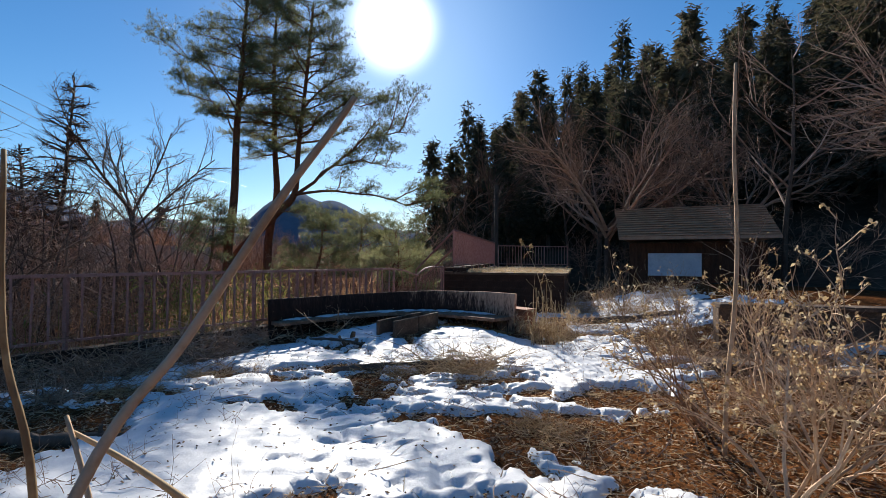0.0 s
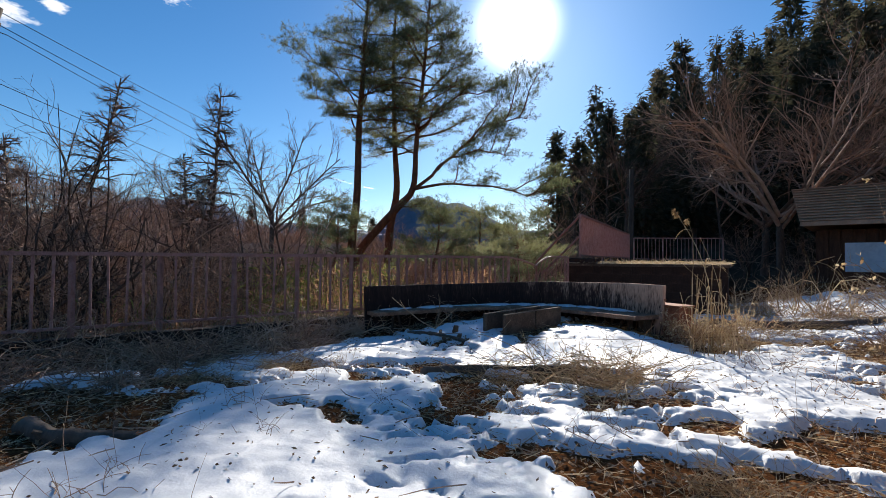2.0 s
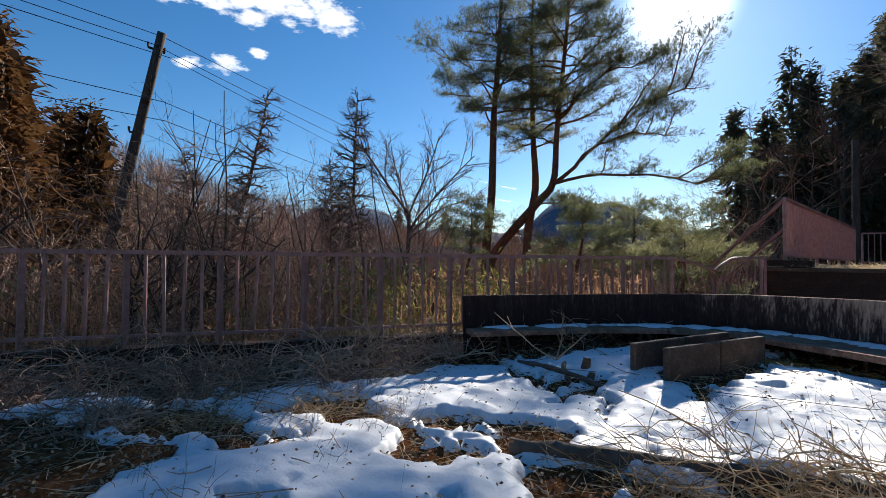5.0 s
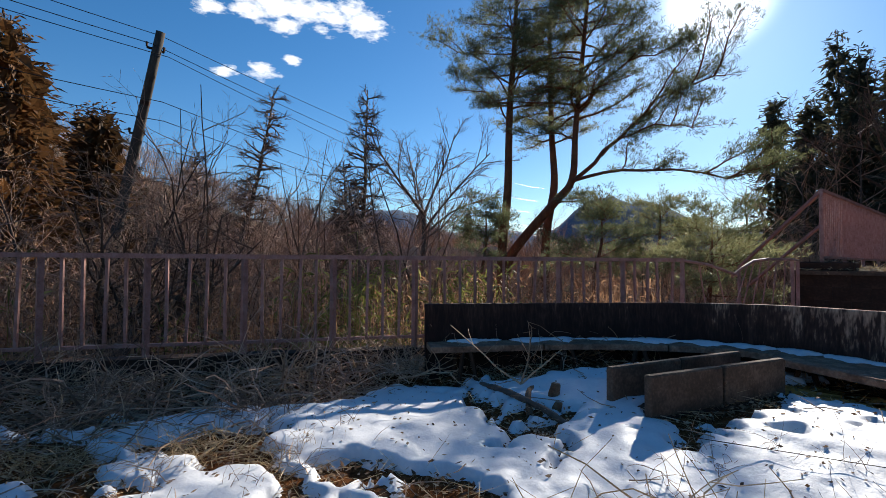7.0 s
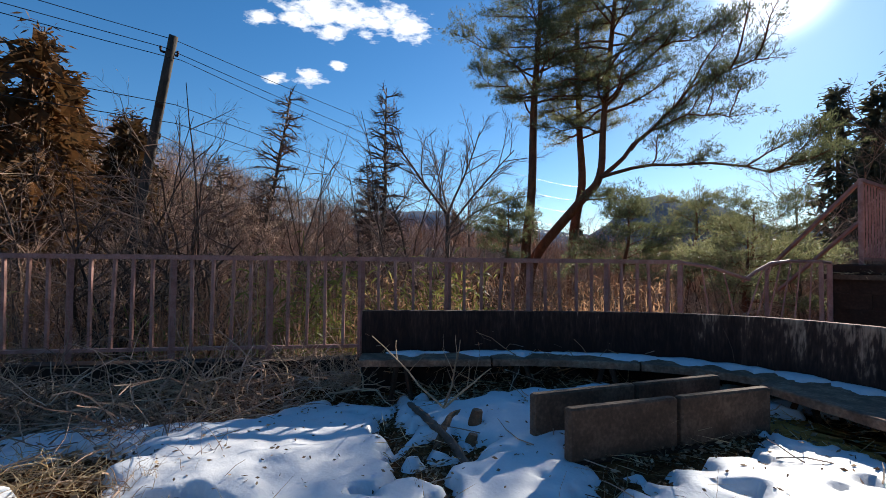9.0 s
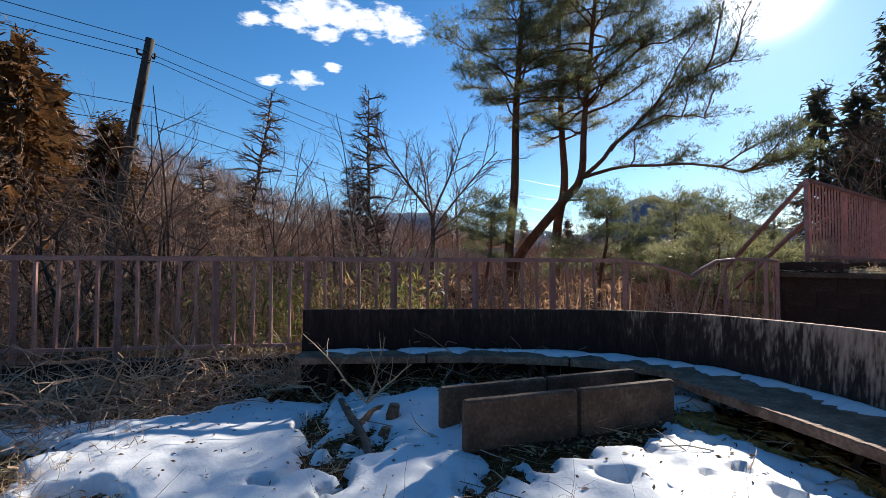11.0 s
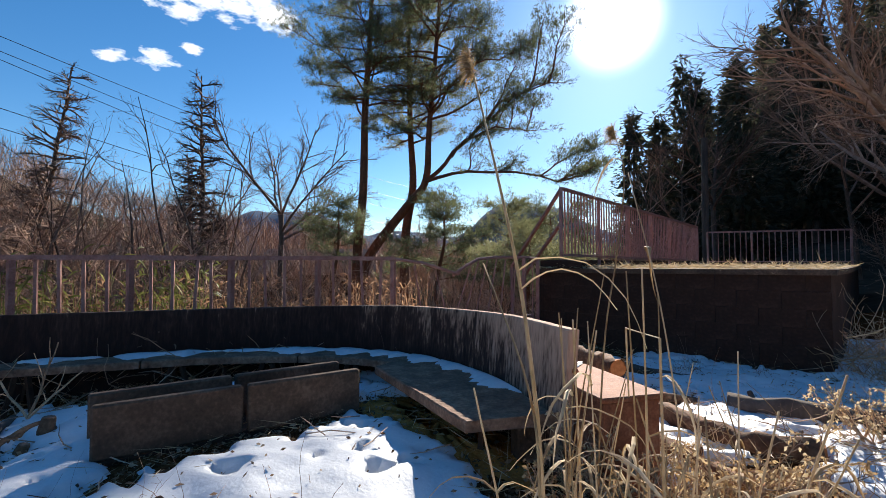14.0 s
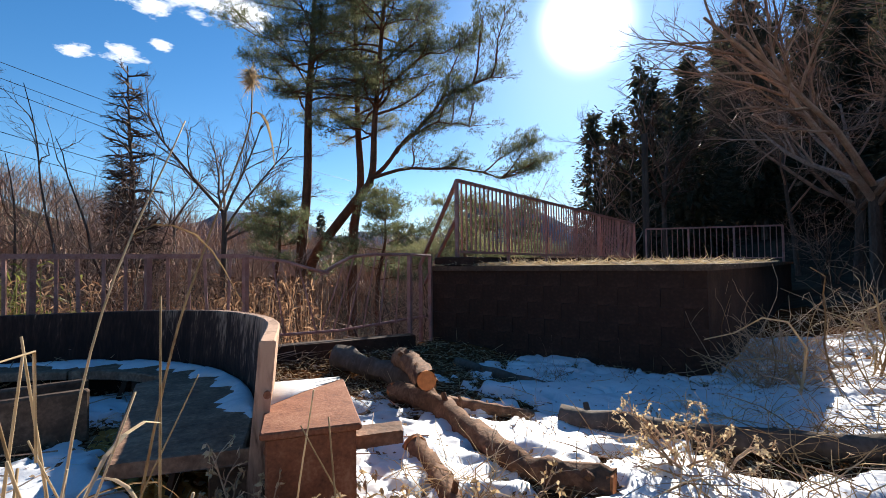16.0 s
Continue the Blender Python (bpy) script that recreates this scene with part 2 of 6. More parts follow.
sl.new(tone_at.outputs["Z"], rise.inputs["Value"])
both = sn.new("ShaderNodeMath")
sl.new(end_tone.outputs[0], both.inputs[0])
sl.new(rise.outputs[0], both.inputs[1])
sl.new(both.outputs[0], tone_sum.inputs[1])
sl.new(tone_sum.outputs[0], sramp.inputs[0])

# ---- geometry helpers ----
rng = np.random.default_rng(7)


class Shape:
    """Collects vertices, quads and triangles for one mesh."""

    def __init__(self):
        self.v, self.q, self.t, self.n, self.pending = [], [], [], 0, []

    def add(self, verts, quads=None, tris=None):
        verts = np.asarray(verts, float).reshape(-1, 3)
        if quads is not None and len(quads):
            self.q.append(np.asarray(quads, int) + self.n)
        if tris is not None and len(tris):
            self.t.append(np.asarray(tris, int) + self.n)
        self.v.append(verts)
        self.n += len(verts)
        return self

    def tube(self, path, radii, sides=5, cap=True):
        path = np.asarray(path, float)
        k = len(path)
        radii = np.broadcast_to(np.asarray(radii, float), (k,))
        tan = np.empty_like(path)
        tan[1:-1] = path[2:] - path[:-2]
        tan[0], tan[-1] = path[1] - path[0], path[-1] - path[-2]
        tan /= np.linalg.norm(tan, axis=1)[:, None] + 1e-9
        ref = np.array((0.0, 0.0, 1.0)) if abs(tan[:, 2]).mean() < 0.8 else np.array((1.0, 0.0, 0.0))
        a = np.cross(tan, ref)
        a /= np.linalg.norm(a, axis=1)[:, None] + 1e-9
        b = np.cross(tan, a)
        ang = np.arange(sides) * 2 * np.pi / sides
        ring = path[:, None] + radii[:, None, None] * (np.cos(ang)[None, :, None] * a[:, None] + np.sin(ang)[None, :, None] * b[:, None])
        i = np.arange(k - 1)[:, None] * sides
        j = np.arange(sides)[None]
        j2 = (j + 1) % sides
        quads = np.stack((i + j, i + j2, i + sides + j2, i + sides + j), -1).reshape(-1, 4)
        tris = []
        verts = ring.reshape(-1, 3)
        if cap:
            verts = np.vstack((verts, path[0], path[-1]))
            c0, c1 = k * sides, k * sides + 1
            for s in range(sides):
                tris.append((c0, (s + 1) % sides, s))
                tris.append((c1, (k - 1) * sides + s, (k - 1) * sides + (s + 1) % sides))
        return self.add(verts, quads, tris)

    def box(self, size, at=(0, 0, 0), turn=0.0, bevel=0.0, lean=0.0):
        """A box with its base centre at `at`; chamfered upright edges and top when bevel is given."""
        sx, sy, sz = [c / 2 for c in size]
        e = min(bevel, sx * 0.9, sy * 0.9, sz * 0.9)
        if e > 0:
            outline = [(-sx + e, -sy), (sx - e, -sy), (sx, -sy + e), (sx, sy - e), (sx - e, sy), (-sx + e, sy), (-sx, sy - e), (-sx, -sy + e)]
            inner = [(x * (1 - e / sx), y * (1 - e / sy)) for x, y in outline]
            rings = [[(x, y, e) for x, y in outline], [(x, y, 2 * sz - e) for x, y in outline]]
            verts = [(x, y, 0) for x, y in inner] + rings[0] + rings[1] + [(x, y, 2 * sz) for x, y in inner]
            quads = [(r * 8 + s, r * 8 + (s + 1) % 8, r * 8 + 8 + (s + 1) % 8, r * 8 + 8 + s) for r in range(3) for s in range(8)]
            verts += [(0, 0, 0), (0, 0, 2 * sz)]
            tris = [(32, (s + 1) % 8, s) for s in range(8)] + [(33, 24 + s, 24 + (s + 1) % 8) for s in range(8)]
        else:
            verts = [(x, y, z) for z in (0, 2 * sz) for x, y in ((-sx, -sy), (sx, -sy), (sx, sy), (-sx, sy))]
            quads = [(0, 3, 2, 1), (4, 5, 6, 7), (0, 1, 5, 4), (1, 2, 6, 5), (2, 3, 7, 6), (3, 0, 4, 7)]
            tris = []
        verts = np.array(verts)
        verts[:, 1] += verts[:, 2] * lean
        c, s = math.cos(turn), math.sin(turn)
        verts = np.c_[verts[:, 0] * c - verts[:, 1] * s, verts[:, 0] * s + verts[:, 1] * c, verts[:, 2]] + np.array(at)
        return self.add(verts, quads, tris)

    def blades(self, base, way, length, width, droop=0.0, gen=rng):
        """Many narrow three-sided leaves at once."""
        base, way = np.asarray(base, float), np.asarray(way, float)
        k = len(base)
        way = way / (np.linalg.norm(way, axis=1)[:, None] + 1e-9)
        side = np.cross(way, gen.normal(size=(k, 3)))
        side /= np.linalg.norm(side, axis=1)[:, None] + 1e-9
        length = np.broadcast_to(length, (k,))[:, None]
        width = np.broadcast_to(width, (k,))[:, None]
        tip = base + way * length
        tip[:, 2] -= droop * length[:, 0]
        mid = base + way * length * 0.45
        verts = np.stack((base, mid + side * width, tip, mid - side * width), 1).reshape(-1, 3)
        i = np.arange(k)[:, None] * 4
        return self.add(verts, i + np.array([[0, 1, 2, 3]]))

    def mesh(self, name, mat, smooth=False):
        if self.pending:
            p, d, ln, r = (np.array(c) for c in zip(*self.pending))
            g = np.random.default_rng(len(self.pending))
            self.blades(p, d, ln * 0.6, r, 0.0, g)
            d = d / np.linalg.norm(d, axis=1)[:, None]
            self.blades(p + d * ln[:, None] * 0.5, d + g.normal(0, 0.22, d.shape), ln * 0.55, r * 0.8, 0.0, g)
        me = bpy.data.meshes.new(name)
        v = np.vstack(self.v)
        q = np.vstack(self.q) if self.q else np.zeros((0, 4), int)
        t = np.vstack(self.t) if self.t else np.zeros((0, 3), int)
        loops = np.concatenate((q.ravel(), t.ravel())).astype(np.int32)
        total = np.concatenate((np.full(len(q), 4), np.full(len(t), 3))).astype(np.int32)
        me.vertices.add(len(v))
        me.vertices.foreach_set("co", v.astype(np.float32).ravel())
        me.loops.add(len(loops))
        me.loops.foreach_set("vertex_index", loops)
        me.polygons.add(len(total))
        me.polygons.foreach_set("loop_start", np.concatenate(([0], np.cumsum(total)[:-1])).astype(np.int32))
        me.update(calc_edges=True)
        me.validate()
        me.polygons.foreach_set("use_smooth", np.full(len(me.polygons), smooth))
        me.materials.append(mat)
        return me


def part(name, shape, mat, parent=None, label="", smooth=False):
    ob = new(name, shape if isinstance(shape, bpy.types.Mesh) else shape.mesh(name, mat, smooth))
    if parent:
        ob.parent = parent
    if label:
        tagged(ob, label)
    return ob


def thing(name, at=(0, 0, 0), label="", category="", group="", kind="", turn=0.0):
    ob = new(name)
    ob.empty_display_size = 0.2
    ob.location = at
    ob.rotation_euler = (0, 0, turn)
    return tagged(ob, label, category, group, kind)


def lattice(ix, iy, seed):
    h = (ix * 374761393 + iy * 668265263 + seed * 69069) & 0xFFFFFFFF
    h = ((h ^ (h >> 13)) * 1274126177) & 0xFFFFFFFF
    return ((h ^ (h >> 16)) & 0xFFFF) / 65535.0


def value_noise(x, y, seed=0):
    ix, iy = np.floor(x).astype(np.int64), np.floor(y).astype(np.int64)
    fx, fy = x - ix, y - iy
    fx, fy = fx * fx * (3 - 2 * fx), fy * fy * (3 - 2 * fy)
    a, b = lattice(ix, iy, seed), lattice(ix + 1, iy, seed)
    c, d = lattice(ix, iy + 1, seed), lattice(ix + 1, iy + 1, seed)
    return (a + (b - a) * fx) * (1 - fy) + (c + (d - c) * fx) * fy


def fbm(x, y, seed=0, octaves=4):
    out, amp = 0, 0.5
    for o in range(octaves):
        out = out + amp * (value_noise(x, y, seed + o * 17) * 2 - 1)
        x, y, amp = x * 2.03 + 5.2, y * 2.03 + 1.7, amp * 0.5
    return out


def ramp(a, b, x):
    s = np.clip((x - a) / (b - a), 0, 1)
    return s * s * (3 - 2 * s)


# ---- the lie of the land ----
FENCE_END = np.array((-1.33, 12.39))
FENCE_WAY = np.array((0.622, 0.783))


def beyond_fence(x, y):
    return (x + 1.33) * -0.783 + (y - 12.39) * 0.622


def ground_height(x, y):
    x, y = np.asarray(x, float), np.asarray(y, float)
    z = 0.34 * np.exp(-np.clip(y, -1, 40) / 2.2) * ramp(14, 2, np.abs(x))
    z = z + 0.75 * ramp(4.2, 9.5, x) * ramp(3, 15, y + x * 0.4)
    z = z + 0.28 * ramp(2.5, 5.5, x) * ramp(8, 3, y)
    z = z + 0.20 * ramp(2.7, 1.05, np.hypot((x + 0.7) / 1.15, (y - 9.95) / 0.95))
    left = (x - 0.35) * -0.975 + (y - 15.07) * 0.223
    s = np.minimum(beyond_fence(x, y), left + 1.6)
    z = z - 2.2 * ramp(0.25, 5.0, s) + 0.12 * ramp(-0.9, -0.15, s) * ramp(1.2, 0.2, s)
    far = np.hypot(x, y - 5)
    z = z + 0.34 * np.clip(x - 15, 0, 90) * ramp(-60, 0, y) + 0.22 * np.clip(y - 30, 0, 70) * ramp(-4, 14, x)
    z = z + 0.44 * np.clip(far - 34, 0, 40) * ramp(10, -18, x + 0.35 * (y - 5)) * ramp(62, 20, y)
    z = z + 0.05 * fbm(x * 0.8, y * 0.8, 3) * ramp(60, 3, far) + 0.9 * fbm(x * 0.07, y * 0.07, 9) * ramp(12, 45, far)
    return z


def spread(a, b, step, out, grow):
    core = list(np.arange(a, b + 1e-6, step))
    lo, hi, d = [a], [b], step
    while hi[-1] < out:
        d *= grow
        hi.append(hi[-1] + d)
        lo.append(lo[-1] - d)
    return np.array(lo[:0:-1] + core + hi[1:])


def sheet(xs, ys, height):
    gx, gy = np.meshgrid(xs, ys)
    return np.c_[gx.ravel(), gy.ravel(), height(gx, gy).ravel()], len(xs), len(ys)


def grid_quads(nx, ny):
    i = np.arange(ny - 1)[:, None] * nx + np.arange(nx - 1)[None]
    return np.stack((i, i + 1, i + nx + 1, i + nx), -1).reshape(-1, 4)


def rough_ground(x, y):
    near = ramp(14, 6, np.hypot(x, y - 7))
    return ground_height(x, y) + near * (0.035 * fbm(x * 5, y * 5, 21, 3))


gv, gnx, gny = sheet(spread(-8, 8, 0.08, 2600, 1.09), spread(-2, 16, 0.08, 2600, 1.09), rough_ground)
ground = part("ground", Shape().add(gv, grid_quads(gnx, gny)), SOIL, smooth=True)
ground.data.materials.append(BROWN_HILL)
centre = np.array([p.center[:2] for p in ground.data.polygons])
ground.data.polygons.foreach_set("material_index", (np.hypot(centre[:, 0], centre[:, 1] - 6) > 16).astype(np.int32))
tagged(ground, "bare brown soil with dead leaves, rising to wooded hills", "ground", kind="structure")

# snow: where it lies, and how deep
BARE = [(0.15, 6.85, 1.0, 0.42), (0.7, 6.1, 0.6, 0.2), (0.8, 4.5, 1.15, 0.5), (-0.75, 5.6, 0.22, 0.4), (-2.0, 7.0, 0.5, 0.22), (-0.6, 2.6, 0.7, 0.35), (-4.2, 4.65, 1.1, 0.6), (-3.6, 4.0, 0.6, 0.3), (-4.1, 5.8, 0.7, 0.4), (-1.9, 5.1, 0.3, 0.25),
        (-3.3, 6.7, 0.6, 0.35), (-2.35, 8.5, 0.16, 0.4), (-1.6, 8.2, 0.4, 0.14), (0.55, 10.2, 0.7, 0.42), (-0.45, 9.3, 0.4, 0.8), (1.95, 9.55, 0.55, 0.4),
        (2.6, 11.2, 0.5, 0.3), (4.0, 11.9, 1.3, 0.28), (3.2, 10.2, 0.8, 0.4), (2.4, 3.9, 1.6, 1.1), (4.2, 4.8, 1.7, 1.6), (0.9, 1.3, 2.6, 0.7), (4.6, 8.2, 0.8, 0.5),
        (3.2, 7.2, 0.5, 0.3), (2.2, 5.6, 0.8, 0.3), (1.2, 12.6, 1.0, 0.35)]

SPECKS = [(-0.47, 4.66, 0.3, 0.12), (-1.67, 5.19, 0.25, 0.15), (1.46, 5.46, 0.5, 0.15), (-3.6, 5.55, 0.5, 0.25), (-1.83, 5.12, 0.2, 0.35), (-1.0, 5.15, 0.12, 0.3), (-2.27, 6.42, 0.4, 0.2),
          (-0.89, 6.22, 0.4, 0.15), (-3.43, 6.48, 0.45, 0.16), (-1.87, 8.24, 0.15, 0.4), (-1.33, 8.04, 0.12, 0.25), (-2.68, 6.66, 0.3, 0.2), (0.0, 8.93, 0.12, 0.2), (-0.09, 9.57, 0.15, 0.12), (0.52, 9.25, 0.12, 0.08), (1.3, 9.99, 0.3, 0.2), (0.75, 9.9, 0.5, 0.28), (1.25, 9.55, 0.35, 0.2), (0.2, 10.35, 0.5, 0.3)]
SNOWY = [(-3.0, 8.35, 0.5, 0.7), (-2.9, 8.0, 0.6, 0.5), (0.2, 8.9, 0.9, 0.5), (-1.2, 7.9, 1.0, 0.35), (-2.9, 7.3, 0.8, 0.4), (-1.6, 9.2, 0.5, 0.4), (0.9, 8.2, 1.3, 0.8), (-1.3, 7.3, 1.5, 0.6), (-1.6, 4.0, 1.5, 1.0), (2.8, 13.0, 1.7, 0.9), (-2.0, 6.0, 1.0, 0.5), (1.7, 7.2, 1.0, 0.5), (2.0, 8.0, 0.8, 0.5), (-0.2, 3.6, 0.8, 0.4), (3.2, 11.3, 1.2, 0.4), (2.4, 6.6, 1.0, 0.5), (-1.3, 9.9, 0.5, 0.4), (-0.7, 10.3, 0.4, 0.2)]


def snow_field(x, y):
    x, y = np.asarray(x, float), np.asarray(y, float)
    ragged = 0.35 + 0.65 * ramp(-2.2, -0.6, x) + 0.35 * ramp(5.2, 6.4, y) * ramp(-0.6, -2.2, x)
    ragged = ragged * (1 - 0.5 * ramp(7.2, 8.2, y) * ramp(10.5, 9.8, y) * ramp(1.8, 1.0, x))
    v = 0.34 + 0.66 * fbm(x * 0.9, y * 0.9, 41, 3) + ragged * (0.72 * fbm(x * 2.6, y * 3.8, 43, 3) + 0.62 * fbm(x * 7.5, y * 9.5, 47, 3))
    v = v - 0.9 * ramp(-5.6, -6.8, x)
    wx, wy = 0.75 * fbm(x * 1.7, y * 1.7, 71, 3) + 0.3 * fbm(x * 6, y * 6, 75, 2), 0.6 * fbm(x * 1.9 + 9, y * 1.9, 73, 3) + 0.25 * fbm(x * 6, y * 6, 77, 2)
    x, y = x + wx, y + wy
    for bx, by, rx, ry in BARE + SPECKS:
        d = np.hypot((x - bx) / rx, (y - by) / ry)
        v = v - 1.25 * ramp(1.35, 0.55, d)
    for bx, by, rx, ry in SNOWY:
        d = np.hypot((x - bx) / rx, (y - by) / ry)
        v = v + 0.55 * ramp(1.3, 0.5, d)
    s = beyond_fence(x, y)
    v = v - 1.6 * ramp(-1.35, -0.6, s) - 0.7 * ramp(-0.2, 0.5, s)
    v = v - 0.55 * ramp(2.6, 4.6, x) * ramp(11.5, 9.5, y) - 0.45 * ramp(6, 10, x) - 0.8 * ramp(1.0, 0.0, y)
    return v


def snow_height(x, y):
    v = snow_field(x, y)
    depth = 0.075 * ramp(0.0, 0.28, v) + 0.03 * np.clip(v, 0, 1.2) - 0.012
    calm = 1 - 0.75 * ramp(7.2, 8.2, y) * ramp(10.5, 9.8, y) * ramp(1.8, 1.0, x)
    lumps = 0.03 * fbm(x * 2.2, y * 2.2, 51, 3) + 0.022 * calm * fbm(x * 7, y * 7, 53, 3)
    bx, by = x + 0.16 * fbm(x * 5, y * 5, 81, 3), y + 0.16 * fbm(x * 5, y * 5, 83, 3)
    pits = -0.03 * ramp(0.40, 0.62, fbm(bx * 3.4, by * 3.4, 57, 3)) * (0.35 + 0.65 * ramp(-2.2, -0.8, x)) - 0.04 * ramp(0.45, 0.56, fbm(bx * 6.1, by * 6.1, 59, 3)) * ramp(-2.0, -0.8, x)
    return ground_height(x, y) + depth + (lumps + pits * calm) * ramp(0, 0.4, v)


sx, sy = np.arange(-7, 8.4, 0.034), np.arange(-1.5, 17, 0.034)
sv, snx, sny = sheet(sx, sy, snow_height)
sq = grid_quads(snx, sny)
keep = (snow_field(sv[:, 0], sv[:, 1]) > -0.02).reshape(-1)
sq = sq[keep[sq].any(1)]
used, inv = np.unique(sq.ravel(), return_inverse=True)
snow = part("snow_cover", Shape().add(sv[used], inv.reshape(-1, 4)), SNOW, smooth=True)
tagged(snow, "patches of old melting white snow on leaf litter", "snow", kind="stuff")


def standing(x, y):
    return float(ground_height(x, y))

# ---- mountains on the skyline ----


def ridge(left_a, left_b, distance, height, seed, peaks):
    """A long wooded ridge seen from the garden, with a back slope."""
    a = np.radians(np.linspace(left_a, left_b, 160))
    h = np.zeros(160)
    for left, up, wide in peaks:
        h += up * np.exp(-((np.degrees(a) - left) / wide) ** 2)
    h = height * (0.55 + 0.25 * fbm(np.degrees(a) * 0.16, a * 0 + seed, seed, 5)) + h
    rows = []
    for k, (dd, f) in enumerate(((-0.25, -0.1), (-0.12, 0.45), (-0.05, 0.8), (0, 1.0), (0.12, 0.5), (0.3, -0.1))):
        r = distance * (1 + dd)
        zz = h * f + (0.06 * height * fbm(np.degrees(a) * 0.6, a * 0 + k * 3.1, seed + 5, 4) if 0 < k < 5 else 0)
        rows.append(np.c_[-np.sin(a) * r, np.cos(a) * r, zz])
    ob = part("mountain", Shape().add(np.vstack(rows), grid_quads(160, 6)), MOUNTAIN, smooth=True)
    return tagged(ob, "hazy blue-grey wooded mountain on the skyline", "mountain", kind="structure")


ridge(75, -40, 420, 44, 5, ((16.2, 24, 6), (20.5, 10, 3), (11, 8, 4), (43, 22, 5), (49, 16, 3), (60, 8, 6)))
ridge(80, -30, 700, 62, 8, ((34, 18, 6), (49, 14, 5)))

# ---- the railing along the bank ----


def bar(a, b, r, sides=6):
    return Shape().tube([a, b], r, sides)


def flat_bar(a, b, w, h):
    """A rectangular bar between two points."""
    a, b = Vector(a), Vector(b)
    d = (b - a).normalized()
    side = d.cross(Vector((0, 0, 1)))
    side = side.normalized() if side.length > 1e-4 else Vector((1, 0, 0))
    up = side.cross(d).normalized()
    verts = [tuple(p + side * sx * w / 2 + up * sz * h / 2) for p in (a, b) for sx, sz in ((-1, -1), (1, -1), (1, 1), (-1, 1))]
    return Shape().add(verts, [(0, 3, 2, 1), (4, 5, 6, 7), (0, 1, 5, 4), (1, 2, 6, 5), (2, 3, 7, 6), (3, 0, 4, 7)])


fence = thing("fence", (0, 0, 0), "faded red-brown steel railing along the bank, overgrown with brush", "fence")
TOP, LOW = 1.45, 0.44
fence_a = FENCE_END - FENCE_WAY * 14.0
fg = np.random.default_rng(3)
stations = np.linspace(0, 14.0, 15)
for k in range(14):
    p, q = FENCE_END - FENCE_WAY * stations[k], FENCE_END - FENCE_WAY * stations[k + 1]
    part("top_rail", flat_bar((*p, TOP - 0.025), (*q, TOP - 0.025), 0.06, 0.05), RED_PAINT, fence)
    part("bottom_rail", flat_bar((*p, LOW), (*q, LOW), 0.04, 0.035), RED_PAINT, fence)
for k, d in enumerate(stations):
    p = FENCE_END - FENCE_WAY * d
    part("post", flat_bar((*p, standing(*p) - 0.1), (p[0], p[1], TOP - 0.05), 0.055, 0.055), RED_PAINT, fence)
    if k < 14:
        for j in range(1, 5):
            b = FENCE_END - FENCE_WAY * (d + j * 0.2)
            lean = fg.normal(0, 0.012)
            part("baluster", flat_bar((b[0], b[1], LOW), (b[0] + lean, b[1] + lean, TOP - 0.05), 0.03, 0.03), RED_PAINT, fence)
kerb = part("kerb", flat_bar((*(fence_a), 0.1), (*(FENCE_END + FENCE_WAY * 2.2), 0.1), 0.22, 0.42), TERRACE)
tagged(kerb, "mossy dark concrete kerb under the railing", "kerb", kind="structure")

# sagging length past the last straight post, and the leaning panel beside the terrace
bent = thing("bent_railing", (0, 0, 0), "bent and sagging red-brown steel railing by the terrace", "railing")
sag = [(-1.33, 12.39, 1.42), (-1.05, 12.75, 1.36), (-0.80, 13.05, 1.24), (-0.72, 13.2, 1.2)]
part("top_rail", Shape().tube(sag, 0.024, 6), RED_PAINT, bent)
hump = [(-0.78, 13.12, 1.18), (-0.66, 13.28, 1.31), (-0.52, 13.45, 1.42), (-0.35, 13.72, 1.45), (-0.05, 14.2, 1.45), (0.02, 14.75, 1.44)]
part("top_rail", Shape().tube(hump, 0.024, 6), RED_PAINT, bent)
part("bottom_rail", Shape().tube([(-1.33, 12.39, 0.44), (-0.7, 13.4, 0.42), (-0.05, 14.7, 0.5)], 0.02, 6), RED_PAINT, bent)
for x, y, z, lx, ly in ((-1.15, 12.65, 1.38, 0.1, 0.1), (-0.95, 12.9, 1.3, 0.14, 0.16), (-0.6, 13.38, 1.36, -0.22, -0.2), (-0.52, 13.48, 1.42, -0.2, -0.18), (-0.43, 13.6, 1.44, -0.17, -0.15),
                        (-0.34, 13.75, 1.45, -0.13, -0.12), (-0.25, 13.9, 1.45, -0.08, -0.08), (-0.14, 14.06, 1.45, -0.04, -0.04), (-0.04, 14.25, 1.45, 0, 0), (0.0, 14.5, 1.45, 0, 0)):
    part("baluster", bar((x + lx, y + ly, 0.45), (x, y, z - 0.02), 0.011), RED_PAINT, bent)
for x, y in ((-0.05, 14.2), (0.02, 14.75)):
    part("post", flat_bar((x, y, 0.0), (x, y, 1.44), 0.05, 0.05), RED_PAINT, bent)

# ---- terrace with its railings ----
terrace = thing("terrace", (0, 0, 0), "raised terrace with dark masonry wall and littered top", "terrace", kind="structure")
deck = [(-0.02, 14.88), (3.72, 14.02), (4.1, 15.2), (7.2, 26.0), (2.3, 26.0)]
v = [(x, y, -2.2) for x, y in deck] + [(x, y, 1.20) for x, y in deck]
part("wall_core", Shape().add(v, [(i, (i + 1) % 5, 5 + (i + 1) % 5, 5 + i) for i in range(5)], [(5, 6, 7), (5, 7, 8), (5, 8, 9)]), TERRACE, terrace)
lip = [(-0.06, 14.82), (3.76, 13.95), (4.18, 15.2), (7.3, 26.1), (2.25, 26.1)]
